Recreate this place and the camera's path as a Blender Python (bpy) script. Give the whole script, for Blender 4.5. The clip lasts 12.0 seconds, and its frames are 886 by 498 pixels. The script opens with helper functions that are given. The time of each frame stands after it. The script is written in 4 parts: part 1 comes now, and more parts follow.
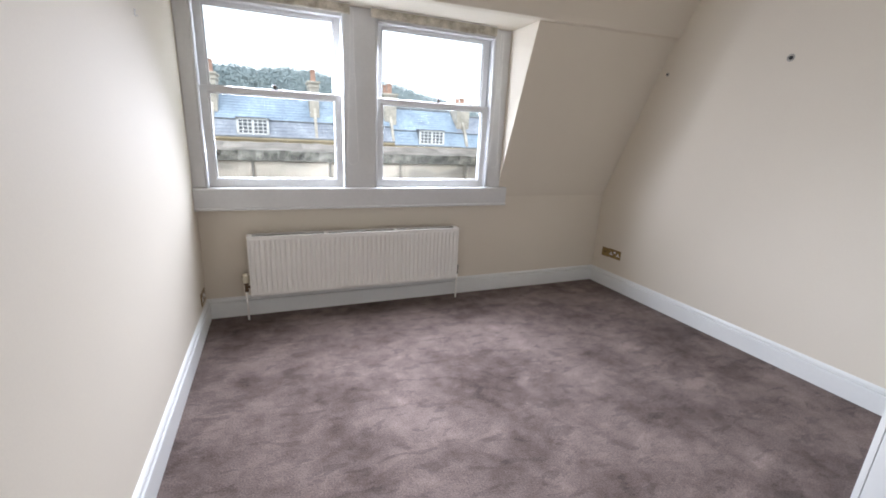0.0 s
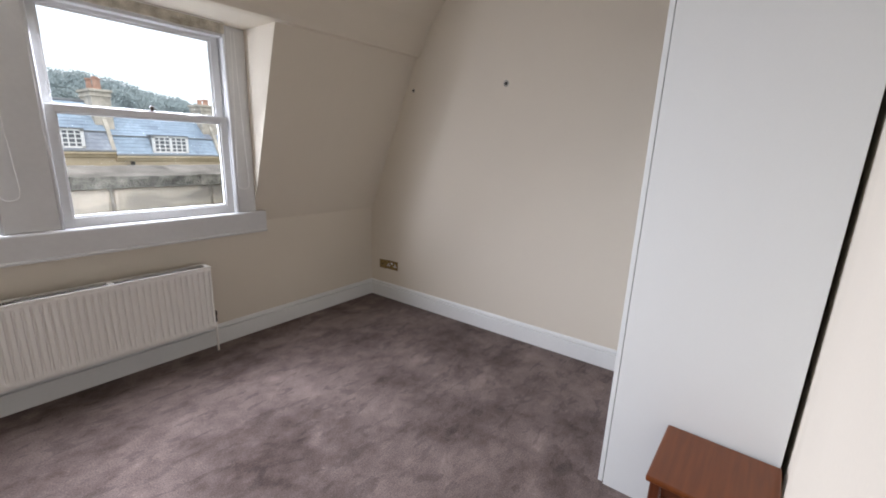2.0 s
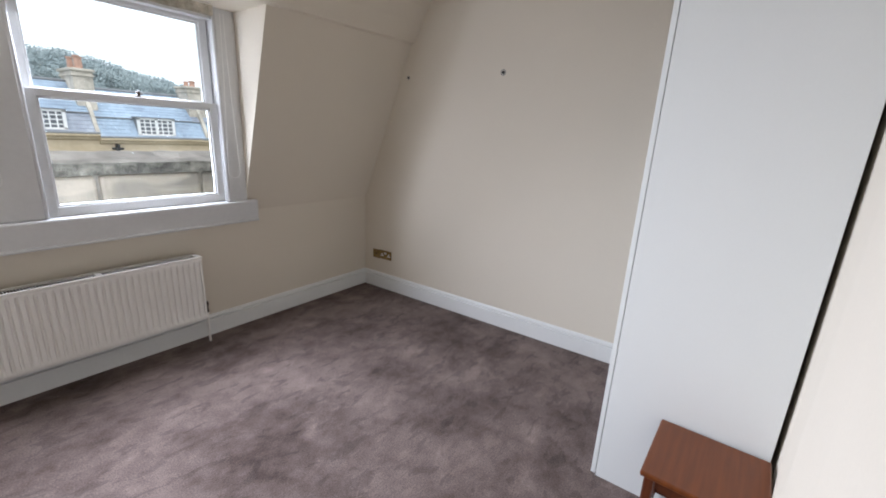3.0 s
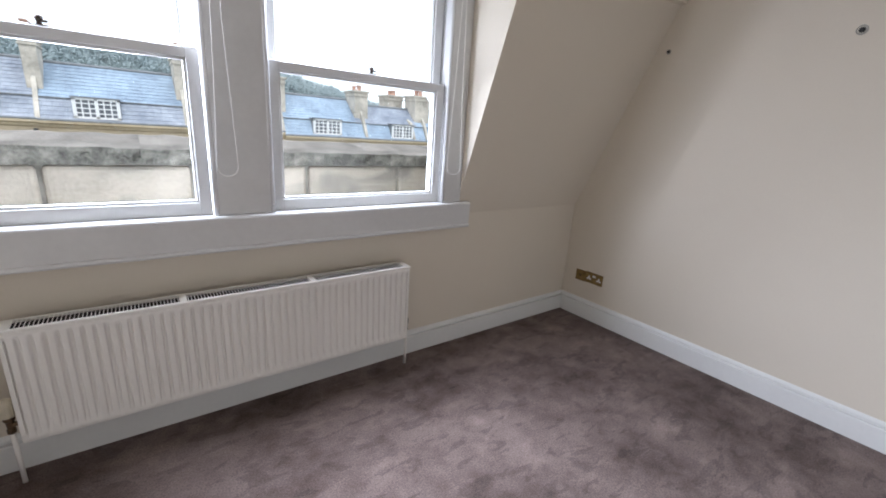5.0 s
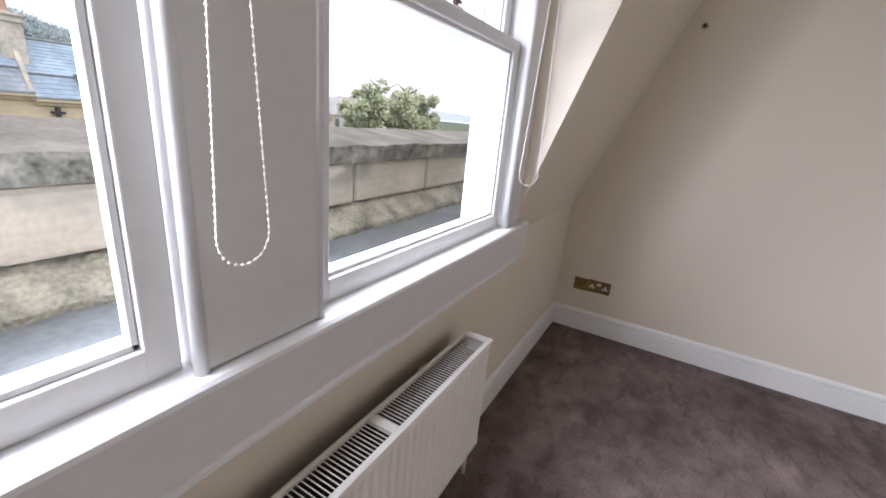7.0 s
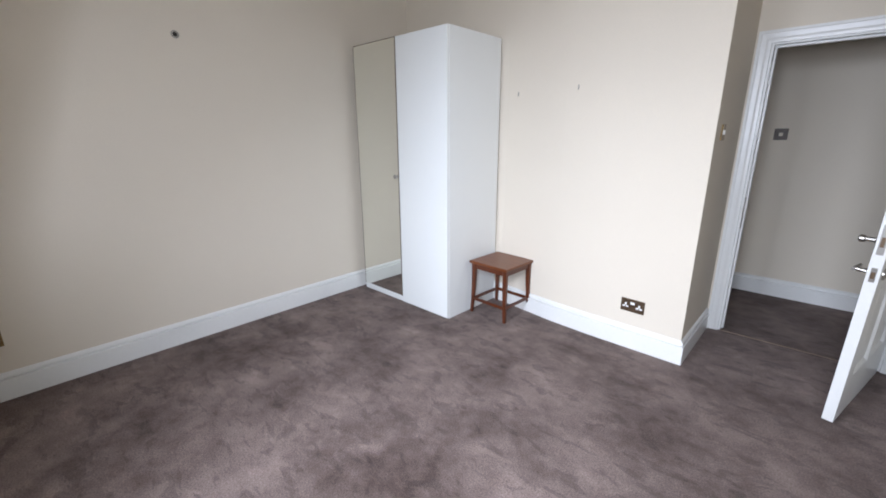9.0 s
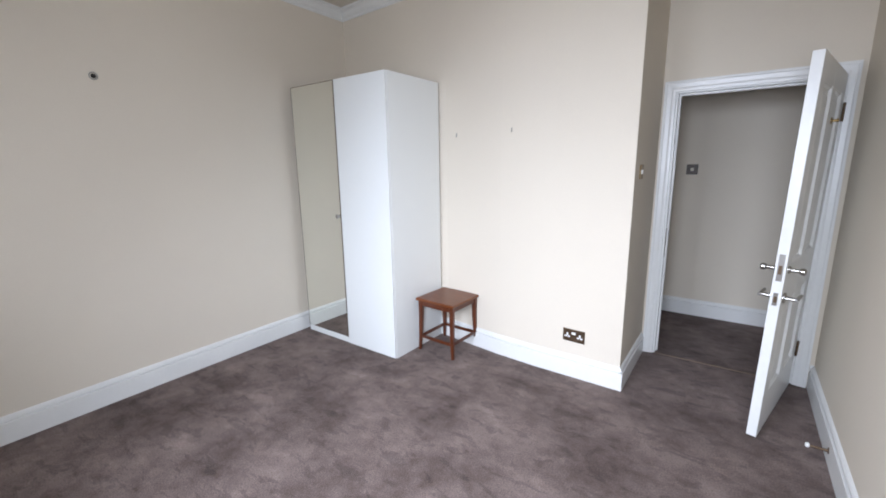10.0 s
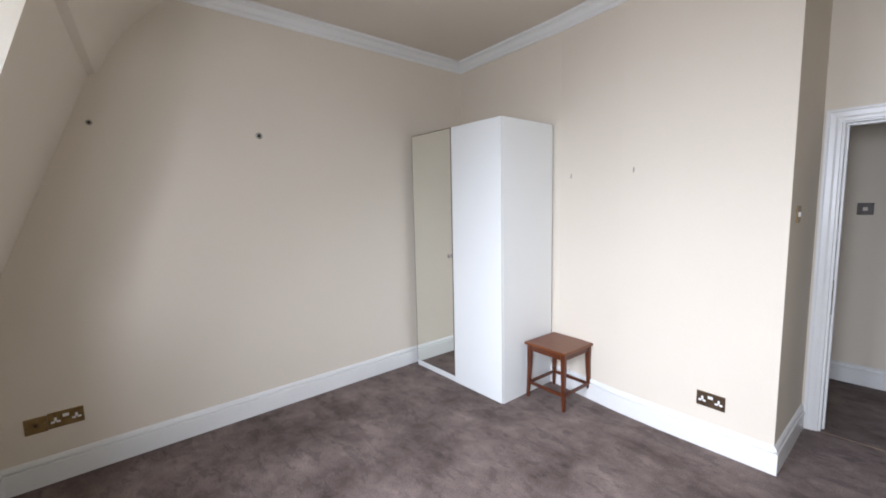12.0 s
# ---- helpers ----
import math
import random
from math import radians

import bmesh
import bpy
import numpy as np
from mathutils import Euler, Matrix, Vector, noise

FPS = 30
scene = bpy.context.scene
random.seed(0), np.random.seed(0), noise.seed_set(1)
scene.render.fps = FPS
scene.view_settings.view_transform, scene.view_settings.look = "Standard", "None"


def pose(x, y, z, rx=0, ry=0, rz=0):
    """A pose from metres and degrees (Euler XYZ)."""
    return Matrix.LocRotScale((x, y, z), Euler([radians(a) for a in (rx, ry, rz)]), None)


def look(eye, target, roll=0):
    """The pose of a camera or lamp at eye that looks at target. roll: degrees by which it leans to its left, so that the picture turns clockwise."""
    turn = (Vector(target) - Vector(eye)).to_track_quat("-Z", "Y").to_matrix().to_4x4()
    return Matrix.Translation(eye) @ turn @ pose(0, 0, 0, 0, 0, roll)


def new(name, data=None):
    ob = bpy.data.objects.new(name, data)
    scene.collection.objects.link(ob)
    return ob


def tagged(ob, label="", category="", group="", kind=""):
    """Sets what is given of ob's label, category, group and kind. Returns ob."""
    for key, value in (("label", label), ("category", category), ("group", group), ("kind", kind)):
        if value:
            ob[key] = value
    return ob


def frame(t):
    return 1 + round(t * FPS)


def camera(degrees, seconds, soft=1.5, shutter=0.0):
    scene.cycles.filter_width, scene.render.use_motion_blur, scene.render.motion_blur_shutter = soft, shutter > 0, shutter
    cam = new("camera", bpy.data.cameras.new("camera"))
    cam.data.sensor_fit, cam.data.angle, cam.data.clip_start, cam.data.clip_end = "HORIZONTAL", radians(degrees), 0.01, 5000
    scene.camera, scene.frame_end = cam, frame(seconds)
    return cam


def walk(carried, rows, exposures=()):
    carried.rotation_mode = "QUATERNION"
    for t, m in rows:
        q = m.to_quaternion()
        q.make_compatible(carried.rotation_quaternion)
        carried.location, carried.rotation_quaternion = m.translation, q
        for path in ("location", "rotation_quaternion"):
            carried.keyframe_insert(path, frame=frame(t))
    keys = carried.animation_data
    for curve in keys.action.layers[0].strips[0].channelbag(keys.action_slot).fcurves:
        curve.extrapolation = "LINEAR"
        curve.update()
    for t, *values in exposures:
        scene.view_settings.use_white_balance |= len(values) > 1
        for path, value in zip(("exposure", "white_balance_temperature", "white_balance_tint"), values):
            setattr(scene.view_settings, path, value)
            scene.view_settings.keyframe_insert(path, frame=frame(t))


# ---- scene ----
cam = camera(94.4, 12.0, soft=1.8)
PATH = [
    (0, (0.152, -0.045, 1.362), (0.891, 1.735, 0.824), 2.8),
    (0.5, (0.213, 0.156, 1.436), (1.078, 1.914, 1.033), 2.5),
    (1, (0.247, 0.202, 1.475), (1.28, 1.879, 1.127), 2.1),
    (1.5, (0.289, 0.193, 1.451), (1.616, 1.638, 1.064), 1.8),
    (2, (0.364, 0.161, 1.441), (1.922, 1.323, 0.968), 2.2),
    (2.5, (0.363, 0.161, 1.472), (1.983, 1.202, 0.932), 2.8),
    (4.5, (0.404, 0.781, 1.387), (1.592, 2.298, 0.851), 4.0),
    (5, (0.392, 1.137, 1.352), (1.545, 2.675, 0.799), 3.8),
    (5.5, (0.371, 1.535, 1.356), (1.44, 3.144, 0.837), 3.3),
    (6, (0.309, 1.883, 1.339), (1.563, 3.349, 0.81), 5.7),
    (6.5, (0.318, 2.195, 1.326), (1.776, 3.451, 0.779), 5.5),
    (6.7, (0.336, 2.344, 1.337), (1.865, 3.494, 0.755), 5.6),
    (8.3, (0.373, 2.72, 1.322), (2.096, 1.906, 0.715), 0.7),
    (8.5, (0.281, 2.66, 1.325), (1.878, 1.614, 0.731), 0.5),
    (9, (0.154, 2.596, 1.333), (1.471, 1.189, 0.801), -0.2),
    (9.5, (0.135, 2.591, 1.356), (1.376, 1.098, 0.875), -0.8),
    (10, (0.131, 2.563, 1.399), (1.281, 0.976, 1.0), -0.8),
    (10.5, (0.115, 2.536, 1.414), (1.167, 0.867, 1.083), -0.9),
    (11, (0.131, 2.543, 1.422), (1.246, 0.906, 1.147), -1.1),
    (11.5, (0.167, 2.585, 1.455), (1.482, 1.097, 1.221), -1.0),
    (12, (0.186, 2.603, 1.436), (1.709, 1.326, 1.218), -1.2),
]
# stops, white balance and tint, as the clip's camera adapts
ADAPT = [
    (0.0, 0.22, 6100, 12), (0.5, 0.02, 6350, 14), (1.0, -0.10, 6600, 16), (1.5, -0.15, 6650, 16), (2.0, -0.14, 6300, 14),
    (2.5, -0.1, 6150, 12), (4.5, 0.0, 6050, 13), (5.5, 0.0, 6000, 13), (6.0, -0.04, 6250, 17), (6.5, -0.10, 6300, 17),
    (8.5, -0.12, 6400, 16), (9.0, 0.0, 6050, 11), (10.5, 0.08, 6000, 11), (12.0, 0.08, 6150, 12),
]
walk(cam, [(t, look(eye, target, roll)) for t, eye, target, roll in PATH], ADAPT)

# ---------------------------------------------------------------- world and light
SKY, SUN = 0.20, 1.1
world = bpy.data.worlds.new("overcast_sky")
scene.world = world
world.use_nodes = True
wn = world.node_tree.nodes
wl = world.node_tree.links
wn.clear()
w_out = wn.new("ShaderNodeOutputWorld")
w_bg = wn.new("ShaderNodeBackground")
w_sky = wn.new("ShaderNodeTexSky")
w_sky.sky_type = "NISHITA"
w_sky.sun_disc = False
w_sky.sun_elevation = radians(58)
w_sky.sun_rotation = radians(202)
w_sky.dust_density = 6.0
w_sky.air_density = 1.0
w_mix = wn.new("ShaderNodeMix")
w_mix.data_type = "RGBA"
w_mix.inputs[0].default_value = 0.85
w_mix.inputs[7].default_value = (9.6, 10.0, 10.6, 1)
w_bg.inputs[1].default_value = SKY
wl.new(w_sky.outputs[0], w_mix.inputs[6])
wl.new(w_mix.outputs[2], w_bg.inputs[0])
wl.new(w_bg.outputs[0], w_out.inputs[0])

sun = new("sun", bpy.data.lights.new("sun", "SUN"))
sun.data.energy = SUN
sun.data.angle = radians(25)
sun.data.color = (1.0, 0.96, 0.9)
sun.matrix_world = look((0, 0, 60), (14, 34, 0))

# the sky's light through the two sash openings
for wx, aim, dip, power, spread in ((0.183, 0.72, 0.57, 73.0, 138), (1.327, -0.22, 0.98, 54.0, 122)):
    day = new("window_daylight", bpy.data.lights.new("window_daylight", "AREA"))
    day.data.shape = "RECTANGLE"
    day.data.size, day.data.size_y = 0.76, 1.04
    day.data.energy = power
    day.data.color = (0.84, 0.888, 1.0)
    day.data.spread = radians(spread)
    day.matrix_world = look((wx, 3.38, 1.58), (wx + aim, 2.38, 1.58 - dip * math.hypot(1, aim)))


# ---------------------------------------------------------------- materials
def mat(name, base, rough=0.6, metal=0.0, vary=0.06, big=1.2, fine=60.0, bump=0.1, spec=0.5, tint=None, sheen=0.0, depth=0.002):
    """A surface with stains at a large scale, grain at a small one and fine relief, in metres."""
    m = bpy.data.materials.new(name)
    m.use_nodes = True
    nt = m.node_tree
    b = nt.nodes["Principled BSDF"]
    b.inputs["Roughness"].default_value = rough
    b.inputs["Metallic"].default_value = metal
    b.inputs["Specular IOR Level"].default_value = spec
    if sheen:
        b.inputs["Sheen Weight"].default_value = sheen
        b.inputs["Sheen Roughness"].default_value = 0.5
    geo = nt.nodes.new("ShaderNodeTexCoord")
    n1 = nt.nodes.new("ShaderNodeTexNoise")
    n1.inputs["Scale"].default_value = big
    n1.inputs["Detail"].default_value = 4
    n2 = nt.nodes.new("ShaderNodeTexNoise")
    n2.inputs["Scale"].default_value = fine
    n2.inputs["Detail"].default_value = 3
    for n in (n1, n2):
        nt.links.new(geo.outputs["Object"], n.inputs["Vector"])
    add = nt.nodes.new("ShaderNodeMath")
    add.operation = "MULTIPLY_ADD"
    nt.links.new(n2.outputs["Fac"], add.inputs[0])
    add.inputs[1].default_value = 0.5
    nt.links.new(n1.outputs["Fac"], add.inputs[2])
    ramp = nt.nodes.new("ShaderNodeValToRGB")
    lo = [max(0, c * (1 - vary)) for c in base]
    hi = [min(1, c * (1 + vary)) for c in (tint or base)]
    ramp.color_ramp.elements[0].position = 0.5
    ramp.color_ramp.elements[1].position = 1.0
    ramp.color_ramp.elements[0].color = (*lo, 1)
    ramp.color_ramp.elements[1].color = (*hi, 1)
    nt.links.new(add.outputs[0], ramp.inputs[0])
    nt.links.new(ramp.outputs[0], b.inputs["Base Color"])
    if bump:
        bp = nt.nodes.new("ShaderNodeBump")
        bp.inputs["Strength"].default_value = bump
        bp.inputs["Distance"].default_value = depth
        nt.links.new(n2.outputs["Fac"], bp.inputs["Height"])
        nt.links.new(bp.outputs[0], b.inputs["Normal"])
    return m


def carpet_material():
    """Cut-pile carpet, its nap brushed into lighter and darker patches."""
    m = bpy.data.materials.new("carpet_pile")
    m.use_nodes = True
    nt = m.node_tree
    b = nt.nodes["Principled BSDF"]
    b.inputs["Roughness"].default_value = 0.95
    b.inputs["Specular IOR Level"].default_value = 0.1
    b.inputs["Sheen Weight"].default_value = 0.12
    b.inputs["Sheen Roughness"].default_value = 0.6
    b.inputs["Sheen Tint"].default_value = (0.8, 0.72, 0.7, 1)
    co = nt.nodes.new("ShaderNodeTexCoord")
    def noise_node(scale, detail, distort=0.0, rough=0.5):
        n = nt.nodes.new("ShaderNodeTexNoise")
        n.inputs["Scale"].default_value = scale
        n.inputs["Detail"].default_value = detail
        n.inputs["Distortion"].default_value = distort
        n.inputs["Roughness"].default_value = rough
        nt.links.new(co.outputs["Object"], n.inputs["Vector"])
        return n
    patch = noise_node(2.0, 5, 0.15, 0.58)
    mark = noise_node(9.0, 5, 0.25, 0.66)
    tuft = noise_node(150, 3)
    ramp = nt.nodes.new("ShaderNodeValToRGB")
    ramp.color_ramp.elements[0].position, ramp.color_ramp.elements[1].position = 0.33, 0.69
    ramp.color_ramp.elements[0].color = (0.064, 0.043, 0.036, 1)
    ramp.color_ramp.elements[1].color = (0.220, 0.168, 0.150, 1)
    mix1 = nt.nodes.new("ShaderNodeMath")
    mix1.operation = "MULTIPLY_ADD"
    nt.links.new(mark.outputs["Fac"], mix1.inputs[0])
    mix1.inputs[1].default_value = 0.42
    sub = nt.nodes.new("ShaderNodeMath")
    sub.operation = "MULTIPLY_ADD"
    nt.links.new(patch.outputs["Fac"], sub.inputs[0])
    sub.inputs[1].default_value = 0.85
    sub.inputs[2].default_value = -0.135
    nt.links.new(sub.outputs[0], mix1.inputs[2])
    nt.links.new(mix1.outputs[0], ramp.inputs[0])
    speck = nt.nodes.new("ShaderNodeMapRange")
    speck.inputs["From Min"].default_value, speck.inputs["From Max"].default_value = 0.3, 0.7
    speck.inputs["To Min"].default_value, speck.inputs["To Max"].default_value = 0.68, 1.30
    nt.links.new(tuft.outputs["Fac"], speck.inputs["Value"])
    turn = nt.nodes.new("ShaderNodeMapping")
    turn.inputs["Rotation"].default_value = (0, 0, 0.6)
    turn.inputs["Scale"].default_value = (1.0, 2.4, 1.0)
    nt.links.new(co.outputs["Object"], turn.inputs[0])
    dab = noise_node(6.0, 3, 0.6, 0.55)
    nt.links.new(turn.outputs[0], dab.inputs["Vector"])
    dabs = nt.nodes.new("ShaderNodeMapRange")
    dabs.inputs["From Min"].default_value, dabs.inputs["From Max"].default_value = 0.565, 0.615
    dabs.inputs["To Min"].default_value, dabs.inputs["To Max"].default_value = 1.0, 0.74
    nt.links.new(dab.outputs["Fac"], dabs.inputs["Value"])
    turn2 = nt.nodes.new("ShaderNodeMapping")
    turn2.inputs["Location"].default_value = (7.3, 2.1, 0)
    turn2.inputs["Rotation"].default_value = (0, 0, -0.5)
    turn2.inputs["Scale"].default_value = (1.0, 2.0, 1.0)
    nt.links.new(co.outputs["Object"], turn2.inputs[0])
    brush = noise_node(4.6, 4, 0.5, 0.6)
    nt.links.new(turn2.outputs[0], brush.inputs["Vector"])
    brushed = nt.nodes.new("ShaderNodeMapRange")
    brushed.inputs["From Min"].default_value, brushed.inputs["From Max"].default_value = 0.55, 0.61
    brushed.inputs["To Min"].default_value, brushed.inputs["To Max"].default_value = 1.0, 1.17
    nt.links.new(brush.outputs["Fac"], brushed.inputs["Value"])
    nap = nt.nodes.new("ShaderNodeMath")
    nap.operation = "MULTIPLY"
    nt.links.new(dabs.outputs[0], nap.inputs[0])
    nt.links.new(brushed.outputs[0], nap.inputs[1])
    both = nt.nodes.new("ShaderNodeMath")
    both.operation = "MULTIPLY"
    nt.links.new(speck.outputs[0], both.inputs[0])
    nt.links.new(nap.outputs[0], both.inputs[1])
    mul = nt.nodes.new("ShaderNodeVectorMath")
    mul.operation = "SCALE"
    nt.links.new(ramp.outputs[0], mul.inputs[0])
    nt.links.new(both.outputs[0], mul.inputs["Scale"])
    nt.links.new(mul.outputs[0], b.inputs["Base Color"])
    bp = nt.nodes.new("ShaderNodeBump")
    bp.inputs["Strength"].default_value = 0.6
    bp.inputs["Distance"].default_value = 0.006
    nt.links.new(tuft.outputs["Fac"], bp.inputs["Height"])
    bp2 = nt.nodes.new("ShaderNodeBump")
    bp2.inputs["Strength"].default_value = 0.5
    bp2.inputs["Distance"].default_value = 0.02
    nt.links.new(mark.outputs["Fac"], bp2.inputs["Height"])
    nt.links.new(bp.outputs[0], bp2.inputs["Normal"])
    nt.links.new(bp2.outputs[0], b.inputs["Normal"])
    return m


def wood_material(name, dark, light):
    """Polished timber with a stretched grain."""
    m = bpy.data.materials.new(name)
    m.use_nodes = True
    nt = m.node_tree
    b = nt.nodes["Principled BSDF"]
    b.inputs["Roughness"].default_value = 0.32
    co = nt.nodes.new("ShaderNodeTexCoord")
    mp = nt.nodes.new("ShaderNodeMapping")
    mp.inputs["Scale"].default_value = (3, 40, 6)
    n = nt.nodes.new("ShaderNodeTexNoise")
    n.inputs["Scale"].default_value = 1.6
    n.inputs["Detail"].default_value = 6
    nt.links.new(co.outputs["Object"], mp.inputs[0])
    nt.links.new(mp.outputs[0], n.inputs["Vector"])
    r = nt.nodes.new("ShaderNodeValToRGB")
    r.color_ramp.elements[0].position, r.color_ramp.elements[1].position = 0.3, 0.7
    r.color_ramp.elements[0].color, r.color_ramp.elements[1].color = (*dark, 1), (*light, 1)
    nt.links.new(n.outputs["Fac"], r.inputs[0])
    nt.links.new(r.outputs[0], b.inputs["Base Color"])
    return m


def stained_stone():
    """Buff limestone with grey weathering spread over it in patches."""
    m = mat("bath_stone", (0.46, 0.40, 0.325), 0.9, vary=0.15, big=3, fine=50, bump=0.5, tint=(0.54, 0.475, 0.395), spec=0.2, depth=0.01)
    nt = m.node_tree
    b = nt.nodes["Principled BSDF"]
    paint = b.inputs["Base Color"].links[0].from_socket
    co = nt.nodes.new("ShaderNodeTexCoord")
    mp = nt.nodes.new("ShaderNodeMapping")
    mp.inputs["Scale"].default_value = (1.0, 1.0, 2.2)
    n = nt.nodes.new("ShaderNodeTexNoise")
    n.inputs["Scale"].default_value = 2.4
    n.inputs["Detail"].default_value = 6
    n.inputs["Distortion"].default_value = 0.4
    info = nt.nodes.new("ShaderNodeObjectInfo")
    shift = nt.nodes.new("ShaderNodeVectorMath")
    shift.operation = "ADD"
    nt.links.new(co.outputs["Object"], shift.inputs[0])
    nt.links.new(info.outputs["Location"], shift.inputs[1])
    nt.links.new(shift.outputs[0], mp.inputs[0])
    nt.links.new(mp.outputs[0], n.inputs["Vector"])
    r = nt.nodes.new("ShaderNodeValToRGB")
    r.color_ramp.elements[0].position, r.color_ramp.elements[1].position = 0.50, 0.68
    nt.links.new(n.outputs["Fac"], r.inputs[0])
    mix = nt.nodes.new("ShaderNodeMix")
    mix.data_type = "RGBA"
    mix.inputs[7].default_value = (0.32, 0.29, 0.25, 1)
    nt.links.new(r.outputs[0], mix.inputs[0])
    nt.links.new(paint, mix.inputs[6])
    nt.links.new(mix.outputs[2], b.inputs["Base Color"])
    return m


def glass_material():
    """Clear glass, glossier at a slant."""
    m = bpy.data.materials.new("window_glass")
    m.use_nodes = True
    nt = m.node_tree
    nt.nodes.clear()
    out = nt.nodes.new("ShaderNodeOutputMaterial")
    mix = nt.nodes.new("ShaderNodeMixShader")
    tr = nt.nodes.new("ShaderNodeBsdfTransparent")
    gl = nt.nodes.new("ShaderNodeBsdfGlossy")
    gl.inputs["Roughness"].default_value = 0.02
    lw = nt.nodes.new("ShaderNodeLayerWeight")
    lw.inputs[0].default_value = 0.5
    pw = nt.nodes.new("ShaderNodeMath")
    pw.operation = "POWER"
    pw.inputs[1].default_value = 4.0
    nt.links.new(lw.outputs["Facing"], pw.inputs[0])
    fr = nt.nodes.new("ShaderNodeMath")
    fr.operation = "MULTIPLY_ADD"
    fr.inputs[1].default_value = 0.6
    fr.inputs[2].default_value = 0.02
    nt.links.new(pw.outputs[0], fr.inputs[0])
    tr.inputs[0].default_value = (0.96, 0.98, 0.97, 1)
    nt.links.new(fr.outputs[0], mix.inputs[0])
    nt.links.new(tr.outputs[0], mix.inputs[1])
    nt.links.new(gl.outputs[0], mix.inputs[2])
    nt.links.new(mix.outputs[0], out.inputs[0])
    return m


M_WALL = mat("cream_emulsion", (0.722, 0.655, 0.548), 0.75, vary=0.025, big=0.9, fine=140, bump=0.12, spec=0.15)
M_CEIL = mat("ceiling_emulsion", (0.69, 0.63, 0.54), 0.8, vary=0.02, big=0.8, fine=120, bump=0.08, spec=0.2)
M_TRIM = mat("white_gloss_paint", (0.79, 0.79, 0.765), 0.32, vary=0.03, big=3, fine=50, bump=0.06)
M_SASH = mat("window_paint", (0.67, 0.668, 0.658), 0.38, vary=0.04, big=5, fine=40, bump=0.08)
M_CARPET = carpet_material()
M_RAD = mat("radiator_enamel", (0.86, 0.835, 0.785), 0.30, vary=0.02, big=4, fine=50, bump=0.03)
# near-black: the shade inside the casing is put into this colour
M_RADSHADE = mat("radiator_inside_shade", (0.03, 0.028, 0.026), 0.7, vary=0.3, big=20, fine=80)
M_MELA = mat("white_melamine", (0.80, 0.815, 0.795), 0.42, vary=0.012, big=2, fine=120, bump=0.03)
M_MIRROR = mat("mirror_silver", (0.86, 0.88, 0.84), 0.015, metal=1.0, vary=0.005, big=1, fine=3, bump=0)
M_TEAK = wood_material("polished_teak", (0.120, 0.031, 0.006), (0.170, 0.045, 0.008))
M_TEAKLEG = wood_material("dark_teak", (0.070, 0.018, 0.006), (0.110, 0.028, 0.008))
M_BRASS = mat("aged_brass", (0.30, 0.205, 0.085), 0.36, metal=0.8, vary=0.25, big=30, fine=200)
M_BRONZE = mat("dark_bronze", (0.16, 0.11, 0.07), 0.38, metal=0.8, vary=0.2, big=30, fine=200)
M_CHROME = mat("satin_chrome", (0.42, 0.40, 0.37), 0.30, metal=1.0, vary=0.05, big=30, fine=200)
M_PLASTIC = mat("white_plastic", (0.82, 0.81, 0.78), 0.35, vary=0.02, big=20, fine=90, bump=0.02)
M_CREAM = mat("aged_cream_plastic", (0.62, 0.56, 0.43), 0.4, vary=0.06, big=20, fine=90, bump=0.02)
M_BROWN = mat("brown_lacquered_plate", (0.055, 0.034, 0.020), 0.45, vary=0.2, big=20, fine=90, bump=0.02)
M_GREYMETAL = mat("dull_zinc", (0.34, 0.32, 0.28), 0.5, metal=0.3, vary=0.15, big=30, fine=200)
M_BLACK = mat("black_iron", (0.02, 0.02, 0.02), 0.5, vary=0.3, big=20, fine=90)
M_BLIND = mat("printed_blind_fabric", (0.40, 0.36, 0.28), 0.9, vary=0.30, big=14, fine=300, bump=0.3, tint=(0.58, 0.54, 0.46), spec=0.1)
M_DIRT = mat("dark_gap", (0.03, 0.028, 0.025), 0.9, vary=0.3)
M_COPE = mat("weathered_coping_sides", (0.045, 0.044, 0.036), 0.9, vary=0.6, big=11, fine=60, bump=0.9, tint=(0.21, 0.198, 0.17), spec=0.2, depth=0.02)
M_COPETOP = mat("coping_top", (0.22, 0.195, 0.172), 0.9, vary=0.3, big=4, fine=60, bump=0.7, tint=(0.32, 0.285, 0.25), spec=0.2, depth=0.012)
M_STONE = stained_stone()
M_MORTAR = mat("grey_mortar", (0.31, 0.285, 0.25), 0.95, vary=0.3, big=8, fine=60, bump=0.6)
M_MOSS = mat("mossy_ledge", (0.24, 0.23, 0.165), 0.95, vary=0.4, big=7, fine=60, bump=0.9, tint=(0.46, 0.41, 0.33), depth=0.02)
M_LEAD = mat("lead_gutter", (0.20, 0.21, 0.22), 0.6, vary=0.3, big=5, fine=40, bump=0.3)
M_SLATE = mat("blue_slate", (0.27, 0.345, 0.44), 0.6, vary=0.2, big=0.9, fine=5, bump=0.4, tint=(0.34, 0.425, 0.52), depth=0.02)
M_SLATE2 = mat("purple_slate", (0.26, 0.295, 0.36), 0.65, vary=0.25, big=0.9, fine=5, bump=0.4, tint=(0.35, 0.375, 0.43), depth=0.02)
M_FACADE = mat("facade_stone", (0.60, 0.475, 0.32), 0.9, vary=0.15, big=0.6, fine=6, bump=0.3, tint=(0.66, 0.54, 0.38), spec=0.2)
M_CHIM = mat("chimney_stone", (0.45, 0.41, 0.35), 0.9, vary=0.3, big=1.2, fine=8, bump=0.4, tint=(0.55, 0.50, 0.43), spec=0.2)
